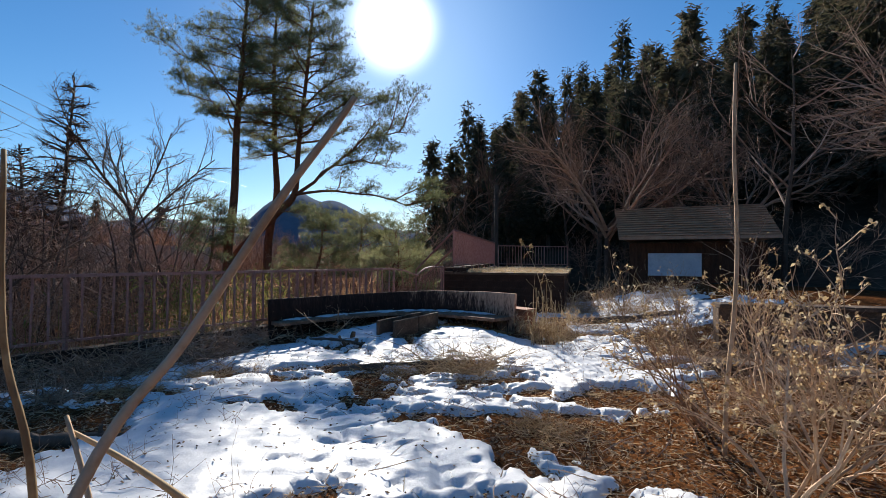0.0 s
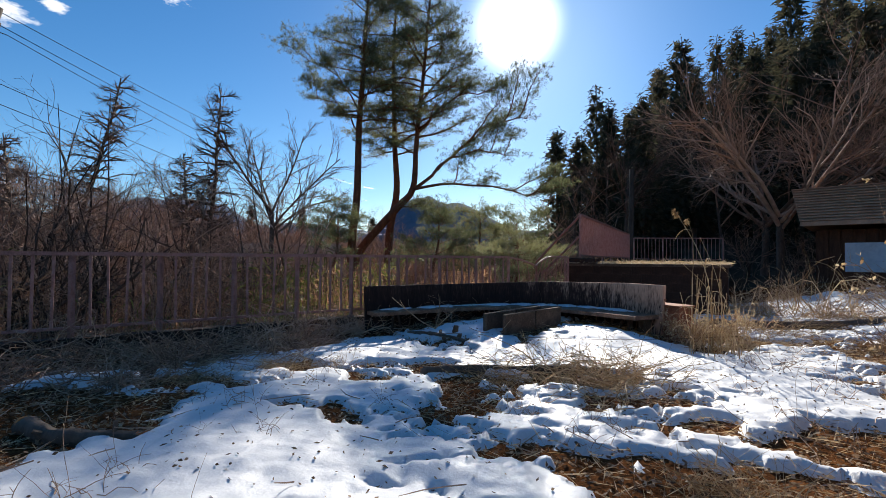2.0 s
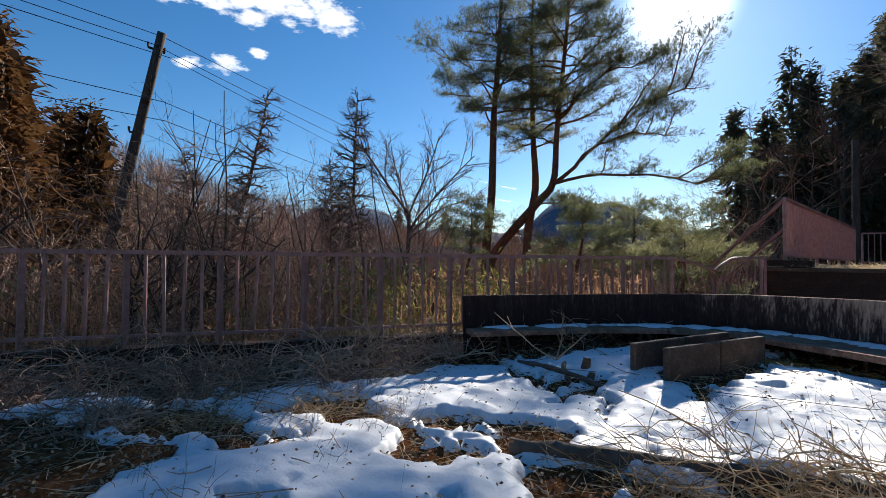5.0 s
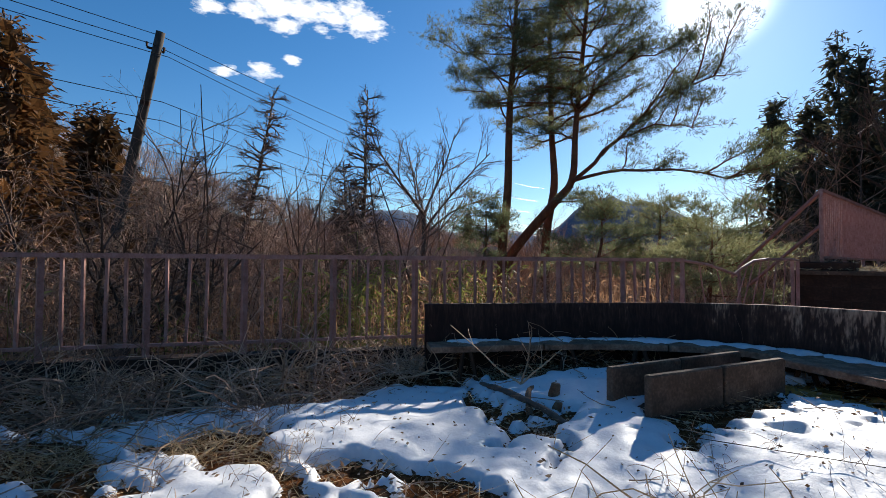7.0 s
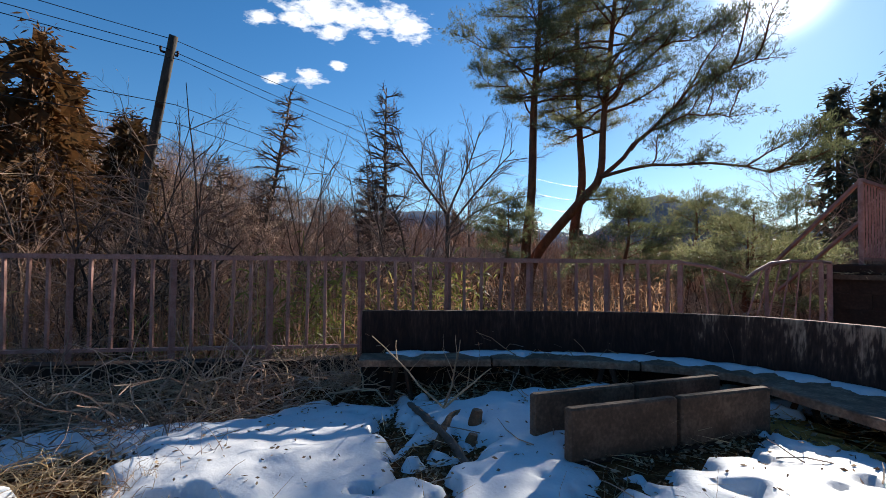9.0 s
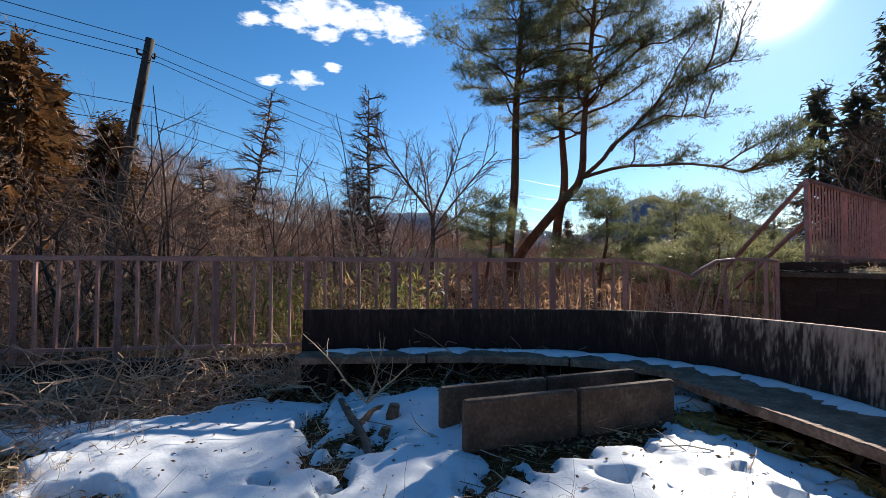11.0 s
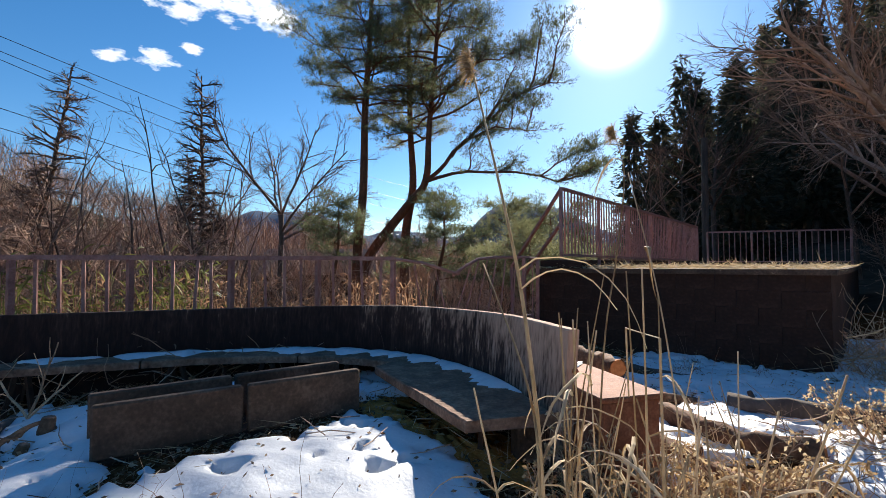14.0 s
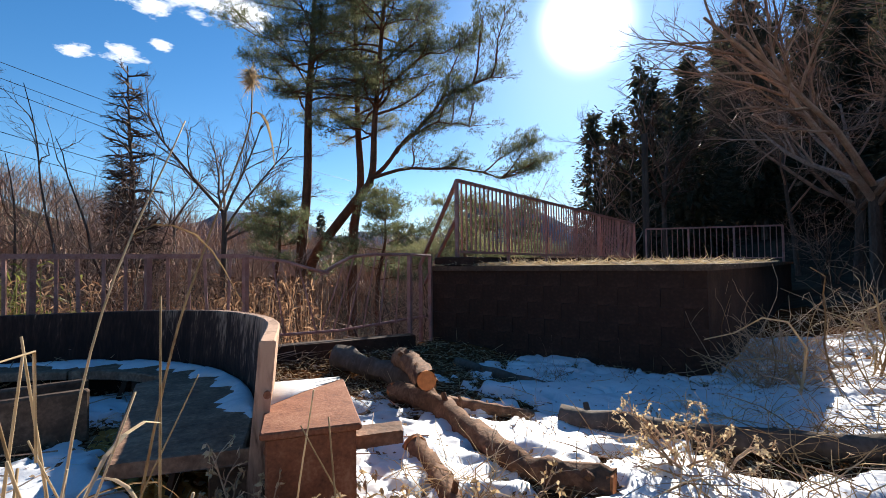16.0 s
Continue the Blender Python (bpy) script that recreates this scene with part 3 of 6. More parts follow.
v = [(x, y, 1.20) for x, y in lip] + [(x, y, 1.27) for x, y in lip]
part("coping", Shape().add(v, [(i, (i + 1) % 5, 5 + (i + 1) % 5, 5 + i) for i in range(5)] + [(0, 4, 3, 3)][:0], [(5, 6, 7), (5, 7, 8), (5, 8, 9), (0, 2, 1), (0, 3, 2), (0, 4, 3)]), CONCRETE, terrace)
part("raised_kerb", flat_bar((0.22, 15.1, 1.34), (2.4, 24.6, 1.34), 0.30, 0.16), TERRACE, terrace)
part("step", Shape().box((0.75, 0.34, 0.14), (0.42, 14.98, 1.27), -0.22, 0.015), TERRACE, terrace)

# courses of rough blocks on the terrace's face
face_a, face_b = np.array((-0.02, 14.88)), np.array((3.72, 14.02))
face_w = face_b - face_a
face_l = np.linalg.norm(face_w)
face_u = face_w / face_l
face_n = np.array((face_u[1], -face_u[0]))
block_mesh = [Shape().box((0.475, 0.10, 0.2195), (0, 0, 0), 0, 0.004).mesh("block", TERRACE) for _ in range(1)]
bg = np.random.default_rng(12)
for row in range(6):
    n = 9 if row % 2 else 8
    for k in range(n):
        c = face_a + face_u * (0.26 + k * 0.478 - (0.239 if row % 2 else 0))
        c = c - face_n * (0.030 - bg.uniform(0, 0.004))
        along = 0.26 + k * 0.478 - (0.239 if row % 2 else 0)
        if along < 0.2 or along > face_l - 0.2:
            continue
        o = part("block", block_mesh[0], None, terrace)
        o.matrix_local = pose(c[0], c[1], -0.10 + row * 0.22, 0, 0, math.degrees(math.atan2(face_u[1], face_u[0])))


def railing(name, a, b, top, low, bars, label, mat, mid_post=4):
    ob = thing(name, (0, 0, 0), label, "railing")
    a, b = np.array(a, float), np.array(b, float)
    part("top_rail", flat_bar((*a, top[0]), (*b, top[1]), 0.06, 0.05), mat, ob)
    part("bottom_rail", flat_bar((*a, low[0]), (*b, low[1]), 0.04, 0.04), mat, ob)
    for k in range(bars + 1):
        f = k / bars
        p = a + (b - a) * f
        zt, zl = top[0] + (top[1] - top[0]) * f, low[0] + (low[1] - low[0]) * f
        if k % (bars // mid_post) == 0:
            part("post", flat_bar((*p, zl - 0.22), (*p, zt), 0.055, 0.055), mat, ob)
        else:
            part("baluster", flat_bar((*p, zl), (*p, zt), 0.024, 0.024), mat, ob)
    return ob


railing("terrace_railing", (0.35, 15.07), (2.72, 24.3), (2.65, 2.55), (1.50, 1.45), 72, "faded red painted steel railing along the terrace edge", RED_PAINT, 6)
railing("end_railing", (3.05, 25.2), (6.85, 25.2), (2.42, 2.38), (1.42, 1.40), 24, "faded red-brown steel railing across the terrace end", RED_PAINT, 3)
stair = thing("stair_handrail", (0, 0, 0), "sloping red-brown steel handrail of the terrace steps", "handrail")
part("top_rail", flat_bar((0.35, 15.07, 2.63), (-0.95, 16.3, 1.30), 0.055, 0.045), RED_PAINT, stair)
part("lower_rail", flat_bar((0.35, 15.07, 2.05), (-0.75, 16.1, 0.95), 0.05, 0.04), RED_PAINT, stair)
part("post", flat_bar((-0.95, 16.3, -1.4), (-0.95, 16.3, 1.3), 0.055, 0.055), RED_PAINT, stair)
# plain post, without any lamp
far_post = thing("terrace_lamp_post", (3.06, 26.3, 0), "plain dark timber post behind the terrace", "post")
part("shaft", Shape().tube([(0, 0, -1), (0, 0, 3.4), (0.02, 0, 5.95)], [0.13, 0.12, 0.11], 10), POLE, far_post)

# ---- the curved bench ----
WALL = [(-3.42, 8.98, 0.89), (-2.75, 9.70, 0.89), (-2.0, 10.42, 0.89), (-1.05, 10.95, 0.91), (-0.22, 11.05, 0.93), (0.42, 10.86, 0.94), (1.0, 10.48, 0.955), (1.576, 9.875, 0.96)]


def smooth_curve(points, per=8):
    p = np.array(points, float)
    p = np.vstack((2 * p[0] - p[1], p, 2 * p[-1] - p[-2]))
    out = []
    for i in range(1, len(p) - 2):
        for t in np.arange(per) / per:
            out.append(0.5 * (2 * p[i] + (p[i + 1] - p[i - 1]) * t + (2 * p[i - 1] - 5 * p[i] + 4 * p[i + 1] - p[i + 2]) * t * t
                              + (3 * p[i] - p[i - 1] - 3 * p[i + 1] + p[i + 2]) * t ** 3))
    out.append(p[-2])
    return np.array(out)


def outward(curve):
    t = np.gradient(curve[:, :2], axis=0)
    t /= np.linalg.norm(t, axis=1)[:, None]
    return np.c_[-t[:, 1], t[:, 0]]


def swept(curve, inner, outer, z0, z1, bevel=0.012, wobble=0.0, seed=0, lean=0.0):
    """A slab that follows a curve in plan, between two offsets and two heights."""
    n = outward(curve)
    g = np.random.default_rng(seed)
    rows = []
    for off, z in ((inner - lean, z0), (inner, z1 - bevel), (inner + bevel, z1), (outer - bevel, z1), (outer, z1 - bevel), (outer - lean, z0)):
        zz = np.broadcast_to(np.asarray(z, float), (len(curve),)) + g.normal(0, wobble, len(curve))
        rows.append(np.c_[curve[:, :2] + n * off, zz])
    k, m = len(curve), len(rows)
    quads = [(r * k + i, r * k + i + 1, ((r + 1) % m) * k + i + 1, ((r + 1) % m) * k + i) for r in range(m) for i in range(k - 1)]
    caps = [tuple(r * k for r in (0, 1, 4, 5)), (1 * k, 2 * k, 3 * k, 4 * k), tuple(r * k + k - 1 for r in (5, 4, 1, 0)), (4 * k + k - 1, 3 * k + k - 1, 2 * k + k - 1, k + k - 1)]
    return Shape().add(np.vstack(rows), quads + caps)


bench = thing("curved_bench", (0, 0, 0), "long curved bench with algae-stained concrete back wall", "bench")
wc = smooth_curve(WALL, 24)
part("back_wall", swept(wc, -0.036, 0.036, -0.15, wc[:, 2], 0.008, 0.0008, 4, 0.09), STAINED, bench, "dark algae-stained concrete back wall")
cuts = [0, 31, 65, 100, 168]
for a, b in zip(cuts[:-1], cuts[1:]):
    seg = wc[a:b + 1].copy()
    t0, t1 = seg[1] - seg[0], seg[-1] - seg[-2]
    seg[0] += t0 * 0.25
    seg[-1] -= t1 * (0.25 if b < 168 else 5.0)
    reach = -0.44
    if b == 168:
        # straight front edge on the last length, cut across the curve
        fa, fb = np.array((0.07, 10.2)), np.array((1.105, 9.454))
        fn = np.array((fb[1] - fa[1], fa[0] - fb[0]))
        nrm = outward(seg)
        reach = -(np.abs((seg[:, :2] - fa) @ fn) / np.abs(nrm @ fn))[:, None]
        reach = np.clip(reach, -0.78, -0.5)
    part("seat_slab", swept(seg, reach, -0.10, 0.405, 0.47, 0.01, 0.0012, a), SEAT_WOOD, bench, "weathered grey seat slab")
for i in (10, 38, 58, 82, 112, 156):
    p, n = wc[i, :2], outward(wc)[i]
    t = np.array((n[1], -n[0]))
    for off, dx in ((-0.42, -0.11), (-0.42, 0.11), (-0.17, -0.11), (-0.17, 0.11)):
        a = p + n * off
        g = a + t * dx + n * (-0.05 if off < -0.3 else 0.05)
        part("leg", flat_bar((*g, standing(*g) - 0.03), (a[0] + t[0] * dx * 0.4, a[1] + t[1] * dx * 0.4, 0.40), 0.035, 0.035), DARK_STEEL, bench)
# concrete cheek under the seat at the open end
p, n = wc[161, :2], outward(wc)[161]
part("end_support", Shape().box((0.12, 0.2, 0.45), (p[0] - n[0] * 0.17, p[1] - n[1] * 0.17, -0.06), math.atan2(n[1], n[0]) - math.pi / 2, 0.01), CONCRETE, bench)
# bolt holes in the wall's end
for z in (0.16, 0.47, 0.72):
    e = wc[-1, :2] + (wc[-1, :2] - wc[-2, :2]) / np.linalg.norm(wc[-1, :2] - wc[-2, :2]) * 0.004
    d = (wc[-1, :2] - wc[-2, :2]) / np.linalg.norm(wc[-1, :2] - wc[-2, :2])
    part("rusty_bolt", Shape().tube([(*(e - d * 0.01), z), (*(e + d * 0.012), z)], 0.018, 8), RUST, bench)


def snow_strip(curve, inner, outer, z, seed):
    """A soft, uneven bank of snow lying on a slab."""
    n = outward(curve)
    k = len(curve)
    rows = []
    s = np.arange(k) * 0.12
    amount = np.clip(0.62 + 0.9 * fbm(s * 2.2, s * 0 + seed, seed, 3), 0.06, 1)
    amount = np.maximum(0.04, amount * np.minimum(1, np.minimum(np.arange(k), k - 1 - np.arange(k)) / 5.0) ** 0.7)
    for f, h in ((0, 0.0), (0.04, 0.5), (0.25, 1.0), (0.55, 0.95), (0.85, 0.6), (1.0, 0.0)):
        wob = 0.035 * fbm(s * 3.1, s * 0 + f * 7, seed + 3, 2)
        o = outer + (inner - outer) * f * amount + wob * f
        rows.append(np.c_[curve[:, :2] + n * o[:, None], z - 0.004 + 0.045 * h * np.sqrt(amount)])
    return Shape().add(np.vstack(rows), [(q[0], q[3], q[2], q[1]) for q in grid_quads(k, 6)])


fine_wc = smooth_curve(WALL, 24)
for a, b, i in ((6, 23, 1), (24, 47, 2), (46, 71, 3), (68, 100, 4), (97, 130, 5), (126, 155, 6)):
    tagged(part("snow_bank", snow_strip(fine_wc[a:b], -0.36, -0.10, 0.47, i), SNOW, smooth=True), "melting white snow lying along the bench seat", "snow", "snow on the bench")

# ---- concrete trough in front of the bench ----


def slab_between(a, b, z0, z1, thick, mat, parent, name="panel"):
    a, b = np.array(a), np.array(b)
    d = b - a
    return part(name, Shape().box((np.linalg.norm(d), thick, z1 - z0), ((a[0] + b[0]) / 2, (a[1] + b[1]) / 2, z0), math.atan2(d[1], d[0]), 0.012), mat, parent)


trough = thing("concrete_trough", (0, 0, 0), "grey concrete panel trough beside the curved bench", "trough")
slab_between((-0.91, 8.60), (-0.52, 9.32), 0.21, 0.53, 0.07, CONCRETE, trough, "front_panel")
slab_between((-0.505, 9.345), (-0.12, 10.06), 0.21, 0.53, 0.07, CONCRETE, trough, "front_panel")
slab_between((-1.24, 8.74), (-0.86, 9.5), 0.21, 0.52, 0.07, CONCRETE, trough, "back_panel")
slab_between((-0.85, 9.52), (-0.47, 10.24), 0.21, 0.52, 0.07, CONCRETE, trough, "back_panel")
# dark inset block for the rubble and the undercut's shadow below the panels
dark_base_at = np.array((-0.67, 9.4))
part("dark_base", Shape().box((1.6, 0.40, 0.27), (*dark_base_at, -0.05), math.atan2(1.46, 0.79), 0.02), TERRACE, trough)

# ---- rusty box beside the wall's end ----
box_turn = math.atan2(0.742, -0.67)
rust_box = thing("rusty_steel_box", (1.69, 10.18, 0), "rust-red steel box with snow on one corner", "metal box")
along, across = np.array((-0.67, 0.742)), np.array((0.742, 0.67))
bc = np.array((1.75, 9.66)) + along * 0.39 + across * 0.2
rust_box.location = (bc[0], bc[1], standing(*bc) - 0.04)
part("body", Shape().box((0.74, 0.36, 0.575), (0, 0, 0), box_turn, 0.008), RUST, rust_box)
part("lid", Shape().box((0.78, 0.40, 0.03), (0, 0, 0.575), box_turn, 0.006), RUST, rust_box, "flat rust-red steel lid")
cap = Shape()
cc = along * 0.385 + across * -0.195
corners = [(0, 0.01), (0, 0.30), (-0.34, 0.012), (-0.16, 0.16)]
cap.add([(*(cc + along * a + across * b), 0.607 + h) for h, sh in ((0, 1.0), (0.012, 0.96), (0.016, 0.8)) for a, b in ((-0.004, 0.008), (-0.004, 0.37), (-0.2 * sh, 0.17 * sh), (-0.40 * sh, 0.01))],
        [(r * 4 + i, r * 4 + (i + 1) % 4, r * 4 + 4 + (i + 1) % 4, r * 4 + 4 + i) for r in range(2) for i in range(4)] + [(8, 9, 10, 11)])
part("snow_cap", cap, SNOW, rust_box, "thin cap of melting snow", True)

# ---- hut among the trees ----
hut = thing("hut", (10.6, 19.3, standing(10, 18) + 0.15), "low dark timber hut with a weathered sheet roof", "hut", turn=math.radians(-27))
part("wall", Shape().box((5.0, 3.4, 2.05), (0, 1.2, -0.6)), HUT_WALL, hut)
for k in range(16):
    part("wall_board", Shape().box((0.28, 0.03, 2.0), (-2.3 + k * 0.306, -0.52, -0.5), 0, 0.008), HUT_WALL, hut)
rw, dep, rise = 5.7, 2.5, 1.45
roof = part("roof", Shape().add([(-rw / 2, -1.2, 1.72), (rw / 2, -1.2, 1.72), (rw / 2 - 0.25, -1.2 + dep, 1.72 + rise), (-rw / 2 - 0.45, -1.2 + dep, 1.72 + rise),
                                 (rw / 2, -1.2 + 2 * dep, 1.72), (-rw / 2, -1.2 + 2 * dep, 1.72), (-rw / 2, -1.2, 1.66), (rw / 2, -1.2, 1.66), (rw / 2, -1.2 + 2 * dep, 1.66), (-rw / 2, -1.2 + 2 * dep, 1.66)],
                                [(0, 1, 2, 3), (3, 2, 4, 5), (6, 7, 1, 0), (8, 9, 5, 4), (9, 8, 7, 6)], [(7, 8, 4), (1, 7, 2), (7, 4, 2), (6, 0, 3), (9, 6, 3), (5, 9, 3)]), ROOF, hut)
for k in range(13):
    f = (k + 0.5) / 13
    part("roof_course", flat_bar((-rw / 2 - 0.45 * f, -1.2 + dep * f, 1.745 + rise * f), (rw / 2 - 0.25 * f, -1.2 + dep * f, 1.745 + rise * f), 0.16, 0.035), ROOF, roof)
part("eave_board", flat_bar((-rw / 2, -1.22, 1.68), (rw / 2, -1.22, 1.68), 0.03, 0.14), ROOF, hut, "pale weathered eave board")
win = part("boarded_window", Shape().box((2.0, 0.05, 0.95), (-0.75, -0.58, 0.1), 0, 0.01), SHEET, hut, "pale blue-grey sheet over an opening")

# ---- low walls and slabs beside the start ----
stone_wall = thing("low_retaining_wall", (0, 0, 0), "low weathered concrete retaining wall with snow on top", "retaining wall", kind="structure")
a, b = np.array((5.0, 8.4)), np.array((9.6, 7.2))
slab_between(a, b, 0.1, 0.85, 0.35, CONCRETE, stone_wall, "wall_length")
slab_between(a + (-0.02, -0.04), b + (0.02, -0.04), 0.852, 0.93, 0.45, CONCRETE, stone_wall, "coping")
for x, y, tn, ln in ((4.9, 6.3, 0.3, 1.1), (5.3, 5.9, 0.1, 0.9), (4.6, 7.0, -0.2, 1.2)):
    t = tagged(part("concrete_slab", Shape().box((ln, 0.5, 0.16), (0, 0, 0), tn, 0.02), CONCRETE), "discarded weathered concrete slab on the litter", "slab", "slabs by the wall")
    t.location = (x, y, standing(x, y) - 0.02)

# ---- utility pole and cables ----
pole = thing("utility_pole", (-19.5, 9.95, standing(-19.5, 9.95) - 0.3), "leaning weathered dark timber utility pole", "utility pole")
pole_top = np.array((-15.9, 10.75, 8.62)) - np.array(pole.location)
pp = np.array([(0, 0, 0), *(pole_top * f for f in (0.3, 0.6, 0.85, 1.0))])
part("shaft", Shape().tube(pp, [0.19, 0.175, 0.16, 0.145, 0.135], 12), POLE, pole, smooth=True)
for f, w in ((0.955, 0.5), (0.72, 0.42)):
    c = pole_top * f
    part("crossarm", flat_bar((c[0] - 0.12, c[1] - w / 2, c[2]), (c[0] - 0.12, c[1] + w / 2, c[2]), 0.06, 0.06), DARK_STEEL, pole)
    for s in (-1, 1):
        part("insulator", Shape().tube([(c[0] - 0.12, c[1] + s * w / 2, c[2] + 0.02), (c[0] - 0.12, c[1] + s * w / 2, c[2] + 0.16)], [0.03, 0.045], 8), DARK_STEEL, pole)
for f in (0.45, 0.62, 0.68, 0.8):
    part("steel_band", Shape().tube([pole_top * f, pole_top * (f + 0.012)], 0.185 - 0.045 * f, 12), DARK_STEEL, pole)


def cable(a, b, sag_m, r=0.012):
    a, b = np.array(a, float), np.array(b, float)
    f = np.linspace(0, 1, 24)[:, None]
    path = a + (b - a) * f
    path[:, 2] -= sag_m * 4 * (f * (1 - f))[:, 0]
    return tagged(part("overhead_cable", Shape().tube(path, r, 4), WIRE), "thin black overhead cable strung from a pole", "cable", "overhead cables")


tp = np.array((-15.9, 10.75, 8.5))
for dz, dy, far in ((0.0, 0.0, (-26, 60, 11.0)), (-0.35, -0.25, (-27, 60, 9.4)), (-0.6, 0.25, (-28, 60, 8.0)), (-2.1, 0.1, (-24, 60, 5.5)), (-2.7, 0.15, (-24, 60, 4.6))):
    cable(tp + (0, dy, dz), far, 0.9)
    cable(tp + (0, dy, dz), (-13, -34, 8.9 + dz), 0.9)

# ---- plants: how they grow ----


def jitter_path(p, d, length, segs, wander, up, g):
    """A wandering line that starts at p along d; up pulls it upward (or down when negative)."""
    pts = [np.array(p, float)]
    d = np.array(d, float) / np.linalg.norm(d)
    step = length / segs
    for _ in range(segs):
        d = d + g.normal(0, wander, 3) + np.array((0, 0, up))
        d /= np.linalg.norm(d)
        pts.append(pts[-1] + d * step)
    return np.array(pts), d


def branch_out(shape, p, d, length, r, level, g, kids=(4, 5, 4, 3), wander=0.10, up=0.05, spread_a=0.75, thin=0.62, tips=None, short=0.62):
    if level >= len(kids) and tips is None:
        shape.pending.append((np.array(p, float), np.array(d, float) + g.normal(0, 0.1, 3), length, max(r, 0.004)))
        return
    segs = 5 if level == 0 else (4 if level == 1 else 3)
    path, _ = jitter_path(p, d, length, segs, wander, up, g)
    end = r * (0.35 if level < len(kids) else 0.3)
    shape.tube(path, np.linspace(r, end, len(path)), 7 if level == 0 else (5 if level == 1 else 3), cap=level < 2)
    if level >= len(kids):
        if tips is not None:
            tips.append((path[-1], path[-1] - path[-2]))
        return
    for k in range(kids[level]):
        f = 0.28 + 0.72 * (k + g.uniform(0.1, 0.9)) / kids[level]
        i = min(int(f * segs), segs - 1)
        q = path[i] + (path[i + 1] - path[i]) * (f * segs - i)
        t = path[i + 1] - path[i]
        t /= np.linalg.norm(t)
        s = np.cross(t, g.normal(size=3))
        s /= np.linalg.norm(s) + 1e-9
        a = spread_a * g.uniform(0.6, 1.25)
        branch_out(shape, q, t * math.cos(a) + s * math.sin(a), length * short * g.uniform(0.65, 1.1) * (1.15 - 0.4 * f), max(r * thin * (1 - 0.45 * f), 0.0035), level + 1, g,
                   kids, wander * 1.15, up, spread_a, thin, tips, short)


def bare_tree_shapes(seed, height, r, kids=(8, 5, 4, 3), trunks=1, spread_a=0.7, up=0.05, lean=(0, 0), short=0.5):
    g = np.random.default_rng(seed)
    trunk, crown = Shape(), Shape()
    for k in range(trunks):
        d = np.array((lean[0] + g.normal(0, 0.12 if trunks > 1 else 0.02), lean[1] + g.normal(0, 0.12 if trunks > 1 else 0.02), 1.0))
        path, _ = jitter_path((g.normal(0, 0.1 * (trunks > 1)), g.normal(0, 0.1 * (trunks > 1)), -0.2), d, height * g.uniform(0.75, 1.0), 9, 0.05, 0.03, g)
        trunk.tube(path, np.linspace(r, r * 0.12, len(path)), 8)
        for j in range(kids[0]):
            f = 0.3 + 0.68 * (j + g.uniform(0, 1)) / kids[0]
            i = min(int(f * 9), 8)
            q = path[i] + (path[i + 1] - path[i]) * (f * 9 - i)
            ang = g.uniform(0, 2 * math.pi)
            a = spread_a * g.uniform(0.75, 1.3)
            way = np.array((math.cos(ang) * math.sin(a), math.sin(ang) * math.sin(a), math.cos(a)))
            branch_out(crown, q, way, height * short * (1.15 - 0.7 * f) * g.uniform(0.7, 1.1), r * (0.5 - 0.3 * f), 1, g, kids, 0.10, up, 0.62, 0.6, None, 0.6)
    return trunk, crown


def plant(name, meshes, at, label, category, group="", scale=1.0, turn=0.0, tilt=0.0):
    ob = thing(name, at, label, category, group)
    for pn, me in meshes:
        part(pn, me, None, ob)
    ob.scale = (scale, scale, scale)
    ob.rotation_euler = (tilt, 0, turn)
    return ob


def replant(ob, x, y, scale, turn, sink=0.0, tilt=0.0):
    m = Matrix.Translation((x, y, standing(x, y) - sink)) @ Euler((tilt, 0, turn)).to_matrix().to_4x4()
    c = copy_thing(ob, m)
    c.scale = (scale, scale, scale)
    return c


# pines: tall stems with flat sprays of needle tufts
def tufts(shape, at, way, per, length, width, g):
    at, way = np.repeat(np.asarray(at), per, 0), np.repeat(np.asarray(way), per, 0)
    way = way / (np.linalg.norm(way, axis=1)[:, None] + 1e-9) * 0.7 + g.normal(0, 0.62, way.shape) + np.array((0, 0, 0.35))
    shape.blades(at + g.normal(0, 0.05, at.shape), way, length * g.uniform(0.7, 1.2, len(at)), width, 0.0, g)


def spray(boughs, limb, rr, ln, g, at, way):
    """Side shoots and their tufts, spread flat on both sides of a limb."""
    segs = len(limb) - 1
    count = int(6 + ln * 2.8)
    for j in range(count):
        f = 0.22 + 0.78 * (j + g.uniform(0, 1)) / count
        i = min(int(f * segs), segs - 1)
        p = limb[i] + (limb[i + 1] - limb[i]) * (f * segs - i)
        t = limb[i + 1] - limb[i]
        t /= np.linalg.norm(t)
        side = np.cross(t, (0, 0, 1)) * (1 if j % 2 else -1)
        w = t * 0.75 + side * g.uniform(0.35, 1.0) + np.array((0, 0, g.uniform(-0.1, 0.28)))
        shoot = (0.45 + 0.26 * ln * (1.15 - 0.8 * f)) * g.uniform(0.6, 1.2)
        tw, _ = jitter_path(p, w, shoot, 4, 0.16, 0.03, g)
        boughs.tube(tw, np.linspace(max(rr * 0.3, 0.012), 0.006, 5), 3, cap=False)
        for m in range(1, 5):
            for _ in range(3 if m > 1 else 1):
                q = tw[m] + g.normal(0, 1, 3) * np.array((0.2, 0.2, 0.06))
                at.append(q)
                way.append(tw[m] - tw[m - 1] + g.normal(0, 0.06, 3))


